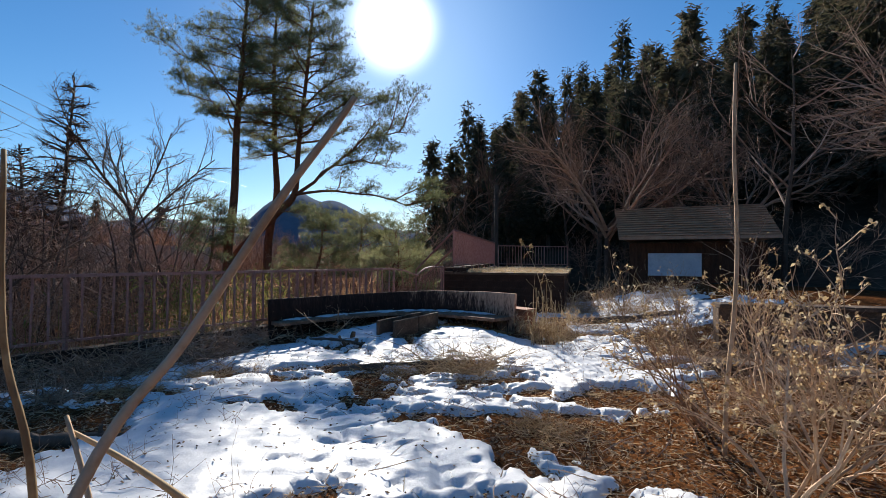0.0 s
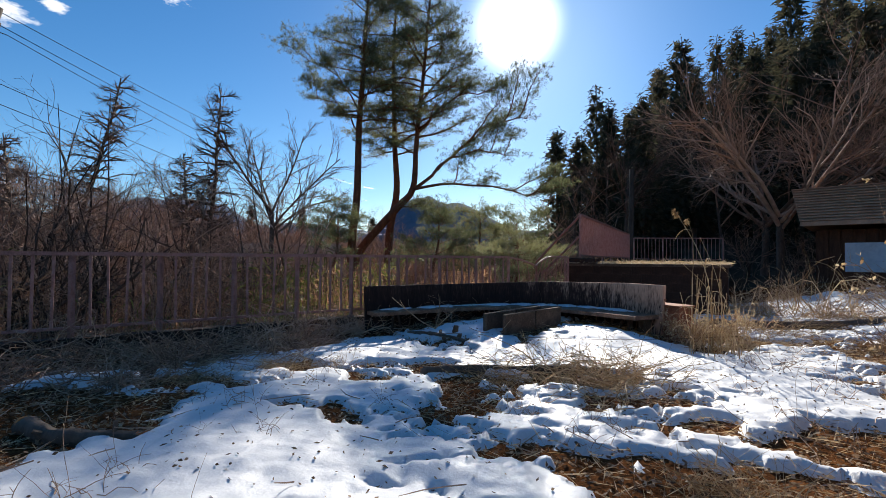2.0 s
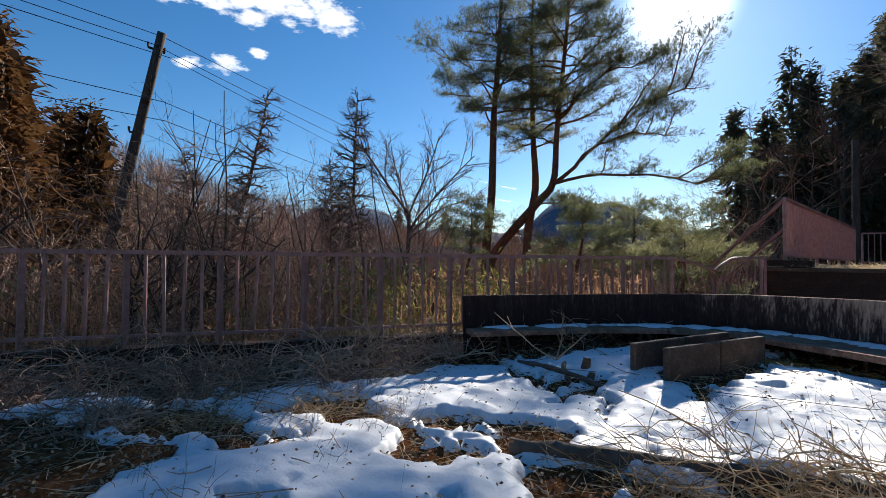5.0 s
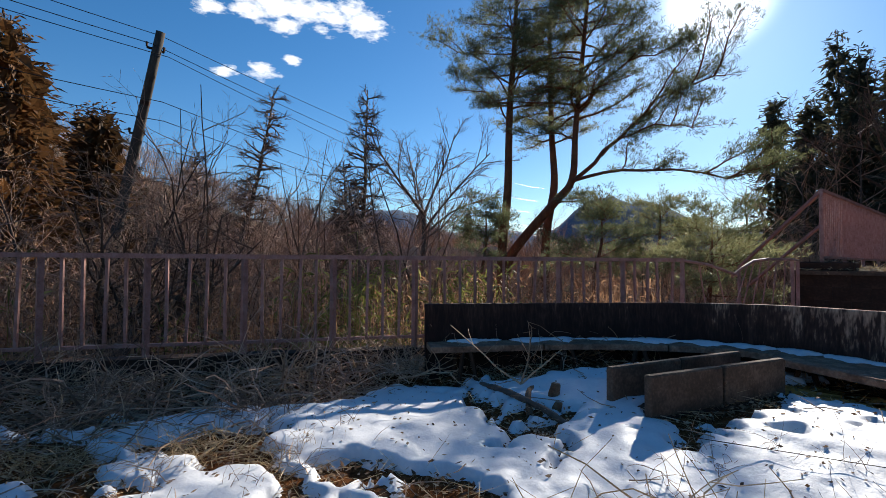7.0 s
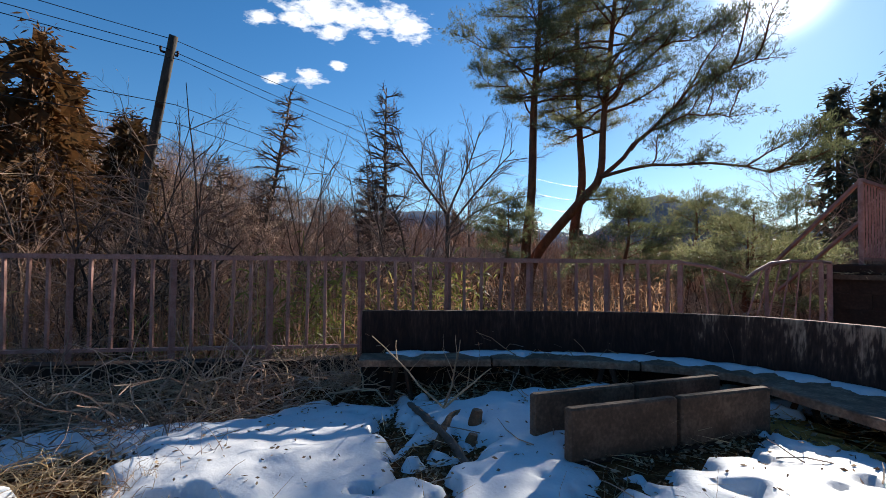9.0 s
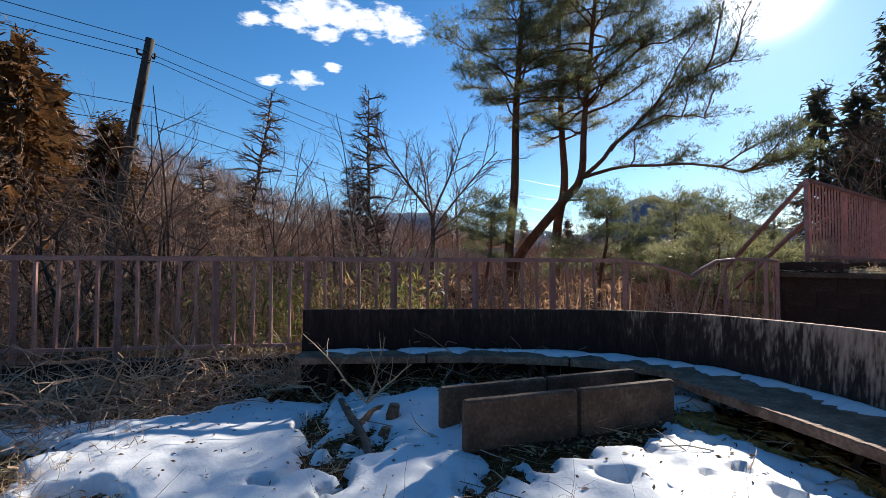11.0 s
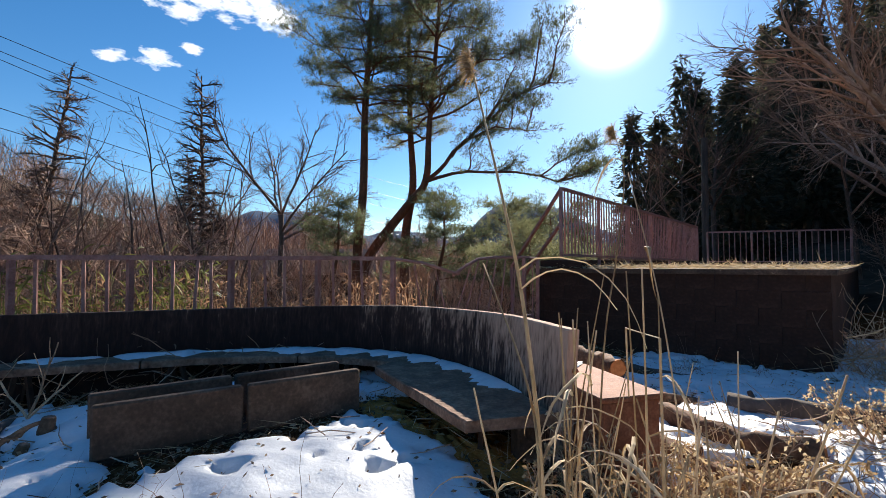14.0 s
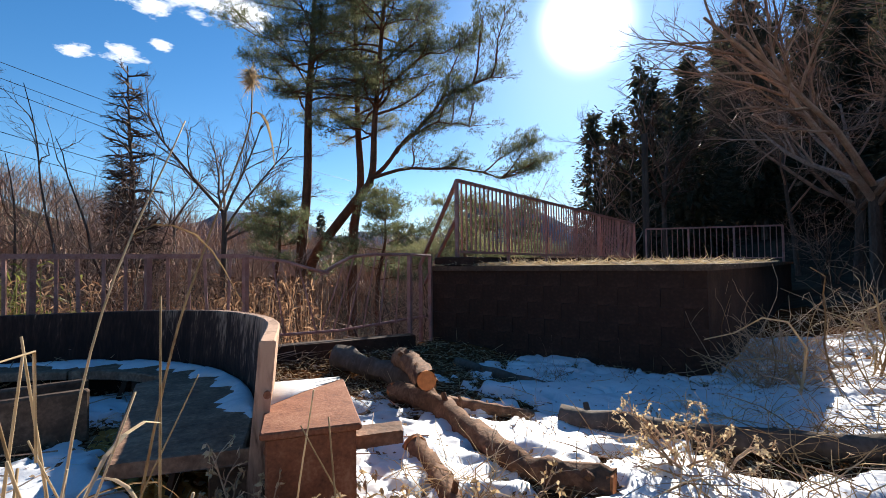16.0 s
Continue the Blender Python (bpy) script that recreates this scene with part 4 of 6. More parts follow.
def pine(seed, stem, r, first, limbs, reach, label, extra=()):
    g = np.random.default_rng(seed)
    base = np.array(stem[0], float)
    path = smooth_curve(np.array(stem, float) - base, 5)
    trunk, boughs, needles = Shape(), Shape(), Shape()
    trunk.tube(path, r * (1 - 0.82 * np.linspace(0, 1, len(path)) ** 1.2), 10)
    at, way = [], []
    top = path[-1, 2]
    low = first - base[2]
    for k in range(limbs):
        z = low + (top - low) * (k + g.uniform(0, 1)) / limbs
        i = int(np.searchsorted(path[:, 2], z).clip(1, len(path) - 1))
        q = path[i - 1] + (path[i] - path[i - 1]) * ((z - path[i - 1, 2]) / max(1e-3, path[i, 2] - path[i - 1, 2]))
        a = k * 2.4 + g.normal(0, 0.5)
        f = (z - low) / (top - low)
        ln = reach * (0.75 + 0.5 * f if f < 0.4 else 1.2 - 0.75 * f) * g.uniform(0.6, 1.15)
        limb, _ = jitter_path(q, (math.cos(a), math.sin(a), g.uniform(0.0, 0.3) + 0.25 * f), ln, 7, 0.11, -0.012, g)
        rr = r * 0.22 * (1.1 - 0.7 * f)
        boughs.tube(limb, np.linspace(rr, rr * 0.2, len(limb)), 5)
        spray(boughs, limb, rr, ln, g, at, way)
    for pts, rr in extra:
        limb = smooth_curve(np.array(pts, float) - base, 3)
        limb[1:] += g.normal(0, 0.07, (len(limb) - 1, 3))
        ln = float(np.linalg.norm(np.diff(limb, axis=0), axis=1).sum())
        boughs.tube(limb, np.linspace(rr * 0.8, rr * 0.16, len(limb)), 6)
        spray(boughs, limb, rr * 0.6, ln * 0.6, g, at, way)
        for k in range(int(ln * 0.9)):
            f = 0.3 + 0.7 * (k + g.uniform(0, 1)) / int(ln * 0.9)
            p = limb[min(int(f * len(limb)), len(limb) - 2)]
            t = limb[-1] - limb[0]
            t /= np.linalg.norm(t)
            side = np.cross(t, (0, 0, 1)) * g.choice((-1, 1))
            l2 = ln * 0.36 * g.uniform(0.5, 1.1)
            sub, _ = jitter_path(p, t * g.uniform(0.3, 0.9) + side * g.uniform(0.2, 0.9) + np.array((0, 0, g.uniform(0.0, 0.5))), l2, 5, 0.13, 0.0, g)
            boughs.tube(sub, np.linspace(rr * 0.4, 0.01, len(sub)), 4)
            spray(boughs, sub, rr * 0.4, l2, g, at, way)
    tufts(needles, at, way, 11, 0.175, 0.0095, g)
    ob = thing("pine_tree", base, label, "pine tree", "pines beyond the railing")
    part("trunk", trunk, PINE_BARK, ob, smooth=True)
    part("bough", boughs, PINE_BARK, ob)
    part("needle_mass", needles, NEEDLE, ob)
    return ob


pine(31, [(-11.9, 25.2, -2.2), (-11.9, 25.3, 2.1), (-11.65, 25.4, 5.0), (-11.55, 25.4, 9.0), (-11.3, 25.4, 12.1), (-11.2, 25.5, 15.0), (-11.0, 25.7, 18.0)], 0.27, 9.0, 42, 3.5,
     "tall slender red-barked pine with flat tufted crown",
     [([(-11.6, 25.4, 8.6), (-12.3, 25.2, 9.8), (-13.6, 25.0, 10.6), (-14.6, 24.9, 10.7)], 0.07), ([(-11.5, 25.4, 9.6), (-12.4, 25.3, 11.3), (-13.8, 25.2, 12.6), (-15.0, 25.1, 12.9)], 0.07),
      ([(-11.3, 25.4, 10.2), (-10.8, 25.3, 11.6), (-10.6, 25.2, 13.0)], 0.06)])
pine(32, [(-10.6, 27.5, -2.2), (-10.5, 27.5, 2.8), (-10.05, 27.5, 5.4), (-10.2, 27.5, 8.5), (-10.3, 27.5, 13.6), (-10.2, 27.6, 17.0)], 0.27, 7.6, 40, 3.2,
     "tall straight pine with dense tufted crown")
pine(33, [(-12.6, 26.2, -2.2), (-12.3, 26.2, 0.5), (-11.7, 26.2, 2.0), (-9.5, 26.2, 4.3), (-8.55, 26.2, 5.4), (-8.36, 26.2, 7.9), (-7.9, 26.2, 12.5), (-7.6, 26.3, 16.5)], 0.30, 8.2, 44, 4.0,
     "leaning pine with a long crooked stem and wide limbs",
     [([(-8.4, 26.0, 5.3), (-6.76, 25.8, 6.45), (-5.13, 25.8, 7.92), (-3.87, 25.8, 8.61), (-2.0, 25.8, 8.7)], 0.13), ([(-8.4, 26.0, 5.3), (-6.0, 25.5, 5.4), (-2.92, 25.3, 5.0), (-1.0, 25.3, 4.6)], 0.11),
      ([(-8.2, 26.2, 8.6), (-6.8, 26.0, 9.8), (-5.2, 25.9, 10.4), (-3.8, 25.8, 10.4)], 0.09), ([(-8.0, 26.2, 10.4), (-6.8, 26.3, 11.6), (-5.3, 26.3, 12.3)], 0.08),
      ([(-7.0, 25.9, 6.3), (-5.6, 25.2, 6.9), (-4.0, 24.9, 7.0), (-2.6, 24.8, 6.7)], 0.08), ([(-8.4, 26.2, 7.4), (-9.4, 25.8, 7.7), (-10.6, 25.5, 7.6)], 0.07), ([(-9.5, 26.2, 4.3), (-7.8, 25.6, 4.2), (-6.2, 25.0, 3.7)], 0.07)])
# low pine bushes at the foot of the stems
pine(34, [(-12.6, 24.2, -2.2), (-12.5, 24.2, 0.5), (-12.2, 24.2, 2.2), (-12.2, 24.2, 4.3)], 0.12, 1.6, 16, 1.9, "low bushy young pine under the tall stems")
pine(35, [(-5.2, 27.8, -2.2), (-5.3, 27.8, 0.5), (-5.0, 27.9, 2.6), (-5.0, 27.9, 4.2)], 0.12, 1.0, 14, 2.2, "low bushy young pine on the bank")
pine(36, [(-6.6, 23.6, -2.2), (-6.6, 23.6, 0.5), (-6.3, 23.7, 2.2), (-6.3, 23.7, 3.4)], 0.11, 0.7, 16, 2.4, "bushy young pine with spreading boughs on the bank")
pine(37, [(-3.0, 27.0, -2.2), (-3.0, 27.0, 0.5), (-2.8, 27.1, 2.2), (-2.8, 27.1, 3.6)], 0.12, 0.7, 18, 2.8, "bushy young pine near the terrace end")
pine(38, [(-2.2, 21.5, -2.2), (-2.2, 21.5, 0.0), (-2.1, 21.5, 1.2), (-2.1, 21.6, 2.2)], 0.09, 0.3, 13, 1.9, "small young pine below the terrace")
# bare broadleaf trees
def vase_tree(seed, fork, height, r, limbs, open_a, kids, short=0.55, up=0.05):
    """A clear stem that forks into rising limbs with many fine twigs."""
    g = np.random.default_rng(seed)
    trunk, crown = Shape(), Shape()
    path, _ = jitter_path((0, 0, -0.4), (0.02, 0, 1), fork + 0.4, 6, 0.04, 0.02, g)
    trunk.tube(path, np.linspace(r, r * 0.72, len(path)), 9)
    for k in range(limbs):
        a = k * 2.4 + g.normal(0, 0.3)
        o = open_a * g.uniform(0.5, 1.15)
        q = path[-1] if k < 3 else path[-1] - (path[-1] - path[-2]) * g.uniform(0, 1.3)
        way = (math.cos(a) * math.sin(o), math.sin(a) * math.sin(o), math.cos(o))
        branch_out(crown, q, way, (height - fork) * g.uniform(0.7, 0.9), r * g.uniform(0.42, 0.58), 0, g, kids, 0.10, up, 0.62, 0.58, None, short)
    return trunk, crown


def shrub_shapes(seed, height, r, stems, lean, kids=(9, 5, 4)):
    """Several crooked stems with wide, twisting side branches."""
    g = np.random.default_rng(seed)
    trunk, crown = Shape(), Shape()
    for k in range(stems):
        a = k * 2.4 + g.normal(0, 0.4)
        d = (math.cos(a) * lean * g.uniform(0.3, 1.2), math.sin(a) * lean * g.uniform(0.3, 1.2), 1.0)
        path, _ = jitter_path((g.normal(0, 0.15), g.normal(0, 0.15), -0.2), d, height * g.uniform(0.65, 1.0), 11, 0.13, 0.02, g)
        trunk.tube(path, np.linspace(r * g.uniform(0.7, 1.1), r * 0.12, len(path)), 6)
        for j in range(kids[0]):
            f = 0.18 + 0.8 * (j + g.uniform(0, 1)) / kids[0]
            i = min(int(f * 11), 10)
            q = path[i] + (path[i + 1] - path[i]) * (f * 11 - i)
            ang, o = g.uniform(0, 6.283), g.uniform(0.7, 1.35)
            way = np.array((math.cos(ang) * math.sin(o), math.sin(ang) * math.sin(o), math.cos(o)))
            branch_out(crown, q, way, height * 0.36 * (1.2 - 0.75 * f) * g.uniform(0.6, 1.2), r * (0.45 - 0.27 * f), 1, g, kids, 0.16, 0.045, 0.72, 0.6, None, 0.6)
    return trunk, crown


t1, c1 = vase_tree(71, 6.6, 13.4, 0.17, 7, 0.85, (9, 7, 5, 3), 0.46, 0.03)
tall_bare = plant("bare_tree", [("trunk", t1.mesh("trunk", BARK)), ("crown", c1.mesh("crown", STEM))], (-17.5, 25.5, standing(-17.5, 25.5) - 0.1),
                  "tall bare broadleaf tree forking into fine upswept twigs", "tree", "bare trees")
t2, c2 = bare_tree_shapes(72, 9.0, 0.11, (9, 5, 5, 4), 1, 0.95, 0.03, (0, 0), 0.62)
wide_bare = plant("bare_tree", [("trunk", t2.mesh("trunk", BARK)), ("crown", c2.mesh("crown", FINE_TWIG))], (8.6, 31.0, standing(8.6, 31.0)),
                  "bare wide-branching broadleaf tree", "tree", "bare trees")
for x, y, s, a in ((14.5, 19.5, 1.2, 2.2), (2.0, 33.0, 1.0, 3.0), (17.0, 15.0, 1.25, 0.4), (13.0, 27.0, 1.3, 5.2), (-1.5, 31.0, 0.85, 0.9), (0.5, 40.0, 1.1, 1.7)):
    replant(wide_bare, x, y, s, a)
t4, c4 = vase_tree(75, 2.6, 10.6, 0.17, 8, 1.2, (8, 7, 5, 3), 0.5, 0.03)
spreading = plant("spreading_bare_tree", [("trunk", t4.mesh("trunk", BARK)), ("crown", c4.mesh("crown", TWIG))], (8.3, 23.0, standing(8.3, 23.0) - 0.1),
                  "broad bare tree with long spreading twiggy limbs before dark cedars", "tree", "spreading bare trees")
for x, y, s, a in ((15.0, 23.5, 1.05, 2.1), (10.0, 29.5, 1.15, 4.0), (17.0, 12.0, 0.95, 1.0)):
    replant(spreading, x, y, s, a)
for x, y, s, a in ((-24.5, 36.0, 0.7, 1.0), (-29, 31, 0.75, 2.0), (4.0, 36.0, 0.95, 3.3)):
    replant(tall_bare, x, y, s, a)
wg = np.random.default_rng(52)
for _ in range(14):
    a = radians(wg.uniform(2, 42))
    r = wg.uniform(36, 75)
    x, y = -math.sin(a) * r, 5 + math.cos(a) * r
    replant(wide_bare, x, y, wg.uniform(0.55, 0.85), wg.uniform(0, 6.28), 0.3)
# vine-clad dying stems
t3, c3 = bare_tree_shapes(73, 13.0, 0.19, (110, 6, 5), 2, 1.35, -0.01, (0.2, 0.0), 0.11)
snag = plant("vine_clad_tree", [("trunk", t3.mesh("trunk", BARK)), ("crown", c3.mesh("crown", STEM))], (-19.6, 22.4, standing(-19.6, 22.4)), "dying tree clad in tangled bare vines", "tree", "vine-clad trees")
snag.rotation_euler = (0, 0, 0.7)
replant(snag, -20.9, 15.2, 0.9, 1.4)
# crooked trees just below the railing
n1, m1 = shrub_shapes(77, 7.2, 0.095, 2, 0.2, (13, 6, 4))
crooked = plant("crooked_tree", [("trunk", n1.mesh("trunk", STEM)), ("crown", m1.mesh("crown", STEM))], (-13.3, 15.4, standing(-13.3, 15.4)), "small crooked dark bare tree below the railing", "tree", "crooked trees")
for x, y, s, a in ((-12.0, 11.2, 0.7, 1.2), (-9.6, 13.2, 0.7, 3.9), (-15.5, 13.0, 0.85, 2.4), (-10.8, 7.8, 0.95, 5.0), (-16.5, 18.4, 1.1, 0.3), (-10.5, 17.5, 0.8, 2.9), (-12.5, 5.2, 1.0, 4.4), (-8.0, 17.0, 0.55, 1.9), (-6.0, 15.4, 0.5, 0.8)):
    replant(crooked, x, y, s, a)

# thicket of bare shrubs on the bank
shrub_kinds = []
for k, (h, n, la) in enumerate(((5.8, 4, 0.5), (4.6, 5, 0.6), (6.6, 3, 0.45), (2.6, 6, 0.6))):
    a, b = shrub_shapes(80 + k, h, 0.018 + 0.005 * h, n, la, (8, 4, 3))
    shrub_kinds.append((a.mesh("stems", STEM), b.mesh("twigs", FINE_TWIG)))
firsts = []
sg = np.random.default_rng(17)
for k in range(4):
    x, y = (-9.5 - k, 9.0 + 2 * k)
    firsts.append(plant("bare_shrub", [("stem", shrub_kinds[k][0]), ("crown", shrub_kinds[k][1])], (x, y, standing(x, y)), "bare red-brown shrub in the thicket beyond the railing", "shrub", "thicket shrubs"))
count = 0
while count < 68:
    d = sg.uniform(-5.0, 15.5)
    s = 1.6 + 11.0 * sg.uniform(0, 1) ** 1.1
    p = FENCE_END - FENCE_WAY * d + np.array((-0.783, 0.622)) * s
    k = sg.integers(0, 4)
    near = s < 2.5
    scale = sg.uniform(0.5, 0.8) if near else sg.uniform(0.75, 1.1) + (0.22 if s > 4.5 else 0)
    if d < 0.5:
        scale *= 0.5
    if p[0] > -9 and not near:
        scale *= 0.6
    if -2.0 < p[0] and p[1] > 14:
        continue
    replant(firsts[3 if near else k], p[0], p[1], scale, sg.uniform(0, 6.28), 0.05, sg.normal(0, 0.06))
    count += 1
for _ in range(46):
    a = radians(sg.uniform(3, 88))
    r = sg.uniform(20, 46)
    x, y = 1 - math.sin(a) * r, 6 + math.cos(a) * r
    replant(firsts[sg.integers(0, 4)], x, y, sg.uniform(0.9, 1.4) if a > 0.7 else sg.uniform(0.6, 0.9), sg.uniform(0, 6.28), 0.1)
for _ in range(22):
    x, y = sg.uniform(5.5, 17), sg.uniform(13, 30)
    if abs(x - 11.2) < 3.4 and 15.5 < y < 23 or x < 7.9 and y > 14:
        continue
    replant(firsts[sg.integers(1, 4)], x, y, sg.uniform(0.5, 0.85), sg.uniform(0, 6.28), 0.05)

for _ in range(26):
    x, y = sg.uniform(-9.0, -1.4), sg.uniform(16.5, 27.0)
    replant(firsts[sg.integers(0, 4)], x, y, sg.uniform(0.55, 0.8), sg.uniform(0, 6.28), 0.05)

for _ in range(24):
    x, y = sg.uniform(-9.0, 3.0), sg.uniform(28.0, 37.0)
    replant(firsts[sg.integers(0, 3)], x, y, sg.uniform(0.85, 1.15), sg.uniform(0, 6.28), 0.05)

# leafless woods on the far slopes
woods = Shape()
g = np.random.default_rng(58)
n = 1700
az, r = np.radians(g.uniform(-4, 100, n)), 30 + 60 * g.uniform(0, 1, n) ** 1.2
fx, fy = -np.sin(az) * r, 5 + np.cos(az) * r
hz = ground_height(fx, fy)
for per, low, high, wide, open_a in ((3, 0.0, 0.3, 0.045, 0.08), (30, 1.0, 3.0, 0.022, 0.55)):
    px, py, pz = (np.repeat(c, per) for c in (fx, fy, hz))
    k = len(px)
    base = np.c_[px + g.normal(0, 0.5, k), py + g.normal(0, 0.5, k), pz + g.uniform(low, high, k)]
    woods.blades(base, np.c_[g.normal(0, open_a, (k, 2)), np.ones(k)], g.uniform(1.2, 3.2, k), wide, 0.0, g)
tagged(part("far_woods", woods, FINE_TWIG), "leafless brown woods covering the far slopes", "woods", kind="stuff")


# cedars
def cedar_shapes(seed, height, width, rings, per, size):
    g = np.random.default_rng(seed)
    trunk, leaf = Shape(), Shape()
    trunk.tube([(0, 0, -1), (0.05, 0, height * 0.5), (0, 0.05, height)], [0.24, 0.15, 0.02], 7)
    at, way = [], []
    for k in range(rings):
        f = (k + g.uniform(0, 1)) / rings
        z = height * (0.10 + 0.9 * f)
        rad = width * (1 - f) ** 0.75 * g.uniform(0.65, 1.15) + 0.15
        n = int(per * (0.45 + 0.55 * (1 - f)))
        for j in range(n):
            a = g.uniform(0, 2 * math.pi)
            droop = g.uniform(-0.35, 0.1)
            m = max(2, int(rad * 3.0))
            for i in range(1, m + 1):
                q = rad * (i - g.uniform(0, 0.6)) / m
                at.append((math.cos(a) * q, math.sin(a) * q, z + droop * q + 0.12 * q * q / max(rad, 0.3)))
                way.append((math.cos(a), math.sin(a), g.uniform(-0.5, 0.6)))
    at, way = np.array(at), np.array(way)
    for _ in range(3):
        leaf.blades(at + g.normal(0, size * 0.5, at.shape), way + g.normal(0, 0.4, way.shape) - (0, 0, 0.2), size * g.uniform(0.5, 1.2, len(at)), size * 0.105, 0.1, g)
    # the dense shaded inside of the crown
    k = 420
    f = g.uniform(0, 1, k) ** 1.2
    a, q = g.uniform(0, 2 * math.pi, k), width * (1 - f) ** 0.75 * g.uniform(0.1, 0.62, k)
    leaf.blades(np.c_[np.cos(a) * q, np.sin(a) * q, height * (0.1 + 0.84 * f)], np.c_[np.cos(a) * 0.4, np.sin(a) * 0.4, g.normal(0.1, 0.6, k)], g.uniform(0.7, 1.4, k), 0.24, 0.2, g)
    return trunk, leaf


cedars = []
for k, (h, w) in enumerate(((17, 2.6), (20, 3.0), (15, 2.4))):
    a, b = cedar_shapes(90 + k, h, w, 54, 9, 0.56)
    x, y = ((-1.2, 51.0), (2.8, 51.5), (1.0, 47.0))[k]
    cedars.append(plant("cedar_tree", [("trunk", a.mesh("trunk", BARK)), ("foliage", b.mesh("foliage", CEDAR))], (x, y, standing(x, y)), "tall dark evergreen cedar on the shaded hillside", "cedar tree", "hillside cedars"))
cg = np.random.default_rng(23)
placed = [(-1.2, 51.0), (2.8, 51.5), (1.0, 47.0)]
for ring, az0, az1, n in ((47, 2, -62, 21), (40, -8, -72, 18), (56, 0, -60, 17), (33, -24, -80, 13), (66, 0, -55, 14)):
    for j in range(n):
        a = radians(az0 + (az1 - az0) * (j + cg.uniform(-0.35, 0.35)) / (n - 1))
        r = ring + cg.normal(0, 1.8)
        x, y = -math.sin(a) * r, 4 + math.cos(a) * r
        if min(math.hypot(x - px, y - py) for px, py in placed) < 1.8:
            continue
        placed.append((x, y))
        replant(cedars[cg.integers(0, 3)], x, y, cg.uniform(0.8, 1.1), cg.uniform(0, 6.28))
a, b = cedar_shapes(97, 12.5, 3.3, 40, 13, 0.42)
brown_cedar = plant("cedar_tree", [("trunk", a.mesh("trunk", BARK)), ("foliage", b.mesh("foliage", CEDAR_BROWN))], (-22.5, 8.2, standing(-22.5, 8.2)), "cedar with rust-brown winter foliage", "cedar tree", "brown cedars")
for x, y, s in ((-23.5, 11.4, 0.82), (-25.5, 6.5, 1.05), (-21.5, 5.2, 1.0), (-27, 9.5, 1.0), (-30, 12.5, 0.95)):
    replant(brown_cedar, x, y, s, x)
for x, y, s in ((-28, 52, 0.5), (-24, 55, 0.55), (-31, 50, 0.5), (-20, 58, 0.45), (-35, 46, 0.45)):
    replant(cedars[2], x, y, s, x)

# green bamboo grass on the bank
bamboo = Shape()
g = np.random.default_rng(5)
for cx, cy, n, rad in ((-5.5, 9.8, 1500, 0.8), (-4.4, 11.2, 1300, 0.7), (-6.6, 10.7, 900, 1.0), (-5.4, 12.4, 700, 1.0), (-8.3, 8.6, 600, 1.0), (-8.0, 12.5, 700, 1.5), (-9.5, 6.0, 500, 1.2)):
    p = np.c_[g.normal(cx, rad * 0.6, n), g.normal(cy, rad * 0.6, n)]
    base = np.c_[p, ground_height(p[:, 0], p[:, 1]) + g.uniform(0.2, 1.7, n)]
    base, p, n = base[::2], p[::2], len(p[::2])
    bamboo.blades(base, g.normal(0, 1, (n, 3)) + (0, 0, 0.3), g.uniform(0.14, 0.28, n), 0.014, 0.3, g)
    for k in range(0, n, 6):
        bamboo.tube([(p[k, 0], p[k, 1], standing(*p[k]) - 0.05), base[k]], 0.004, 3, False)
tagged(part("bamboo_grass", bamboo, BAMBOO_LEAF), "yellow-green bamboo grass growing on the bank", "bamboo grass", kind="stuff")

# dead grass and leaves standing on the bank
bank = Shape()
g = np.random.default_rng(15)
n = 22000
d, off = g.uniform(-2.0, 15.0, n), 1.6 + 6.5 * g.uniform(0, 1, n) ** 1.4
bx, by = FENCE_END[0] - FENCE_WAY[0] * d - 0.783 * off, FENCE_END[1] - FENCE_WAY[1] * d + 0.622 * off
keep = (fbm(bx * 0.8, by * 0.8, 91, 3) > -0.12) & ((bx < -1.6) | (by < 14.5))
bx, by = bx[keep], by[keep]
n = len(bx)
low = ground_height(bx, by)
bank.blades(np.c_[bx, by, low + g.uniform(0.05, 1, n) * np.clip(1.15 - low, 0.4, 2.7)], g.normal(0, 1, (n, 3)) + (0, 0, 0.5), g.uniform(0.08, 0.24, n), g.uniform(0.006, 0.016, n), 0.3, g)
stalks = g.integers(0, n, 1500)
up = np.c_[g.normal(0, 0.12, (1500, 2)), np.ones(1500)]
bank.blades(np.c_[bx[stalks], by[stalks], low[stalks]], up, np.clip(1.2 - low[stalks], 0.5, 2.8), 0.006, 0.0, g)
tagged(part("bank_grass", bank, DEAD_GRASS), "dead brown grass and leaves on the bank", "dry grass", kind="stuff")

# ---- fallen logs and sticks ----


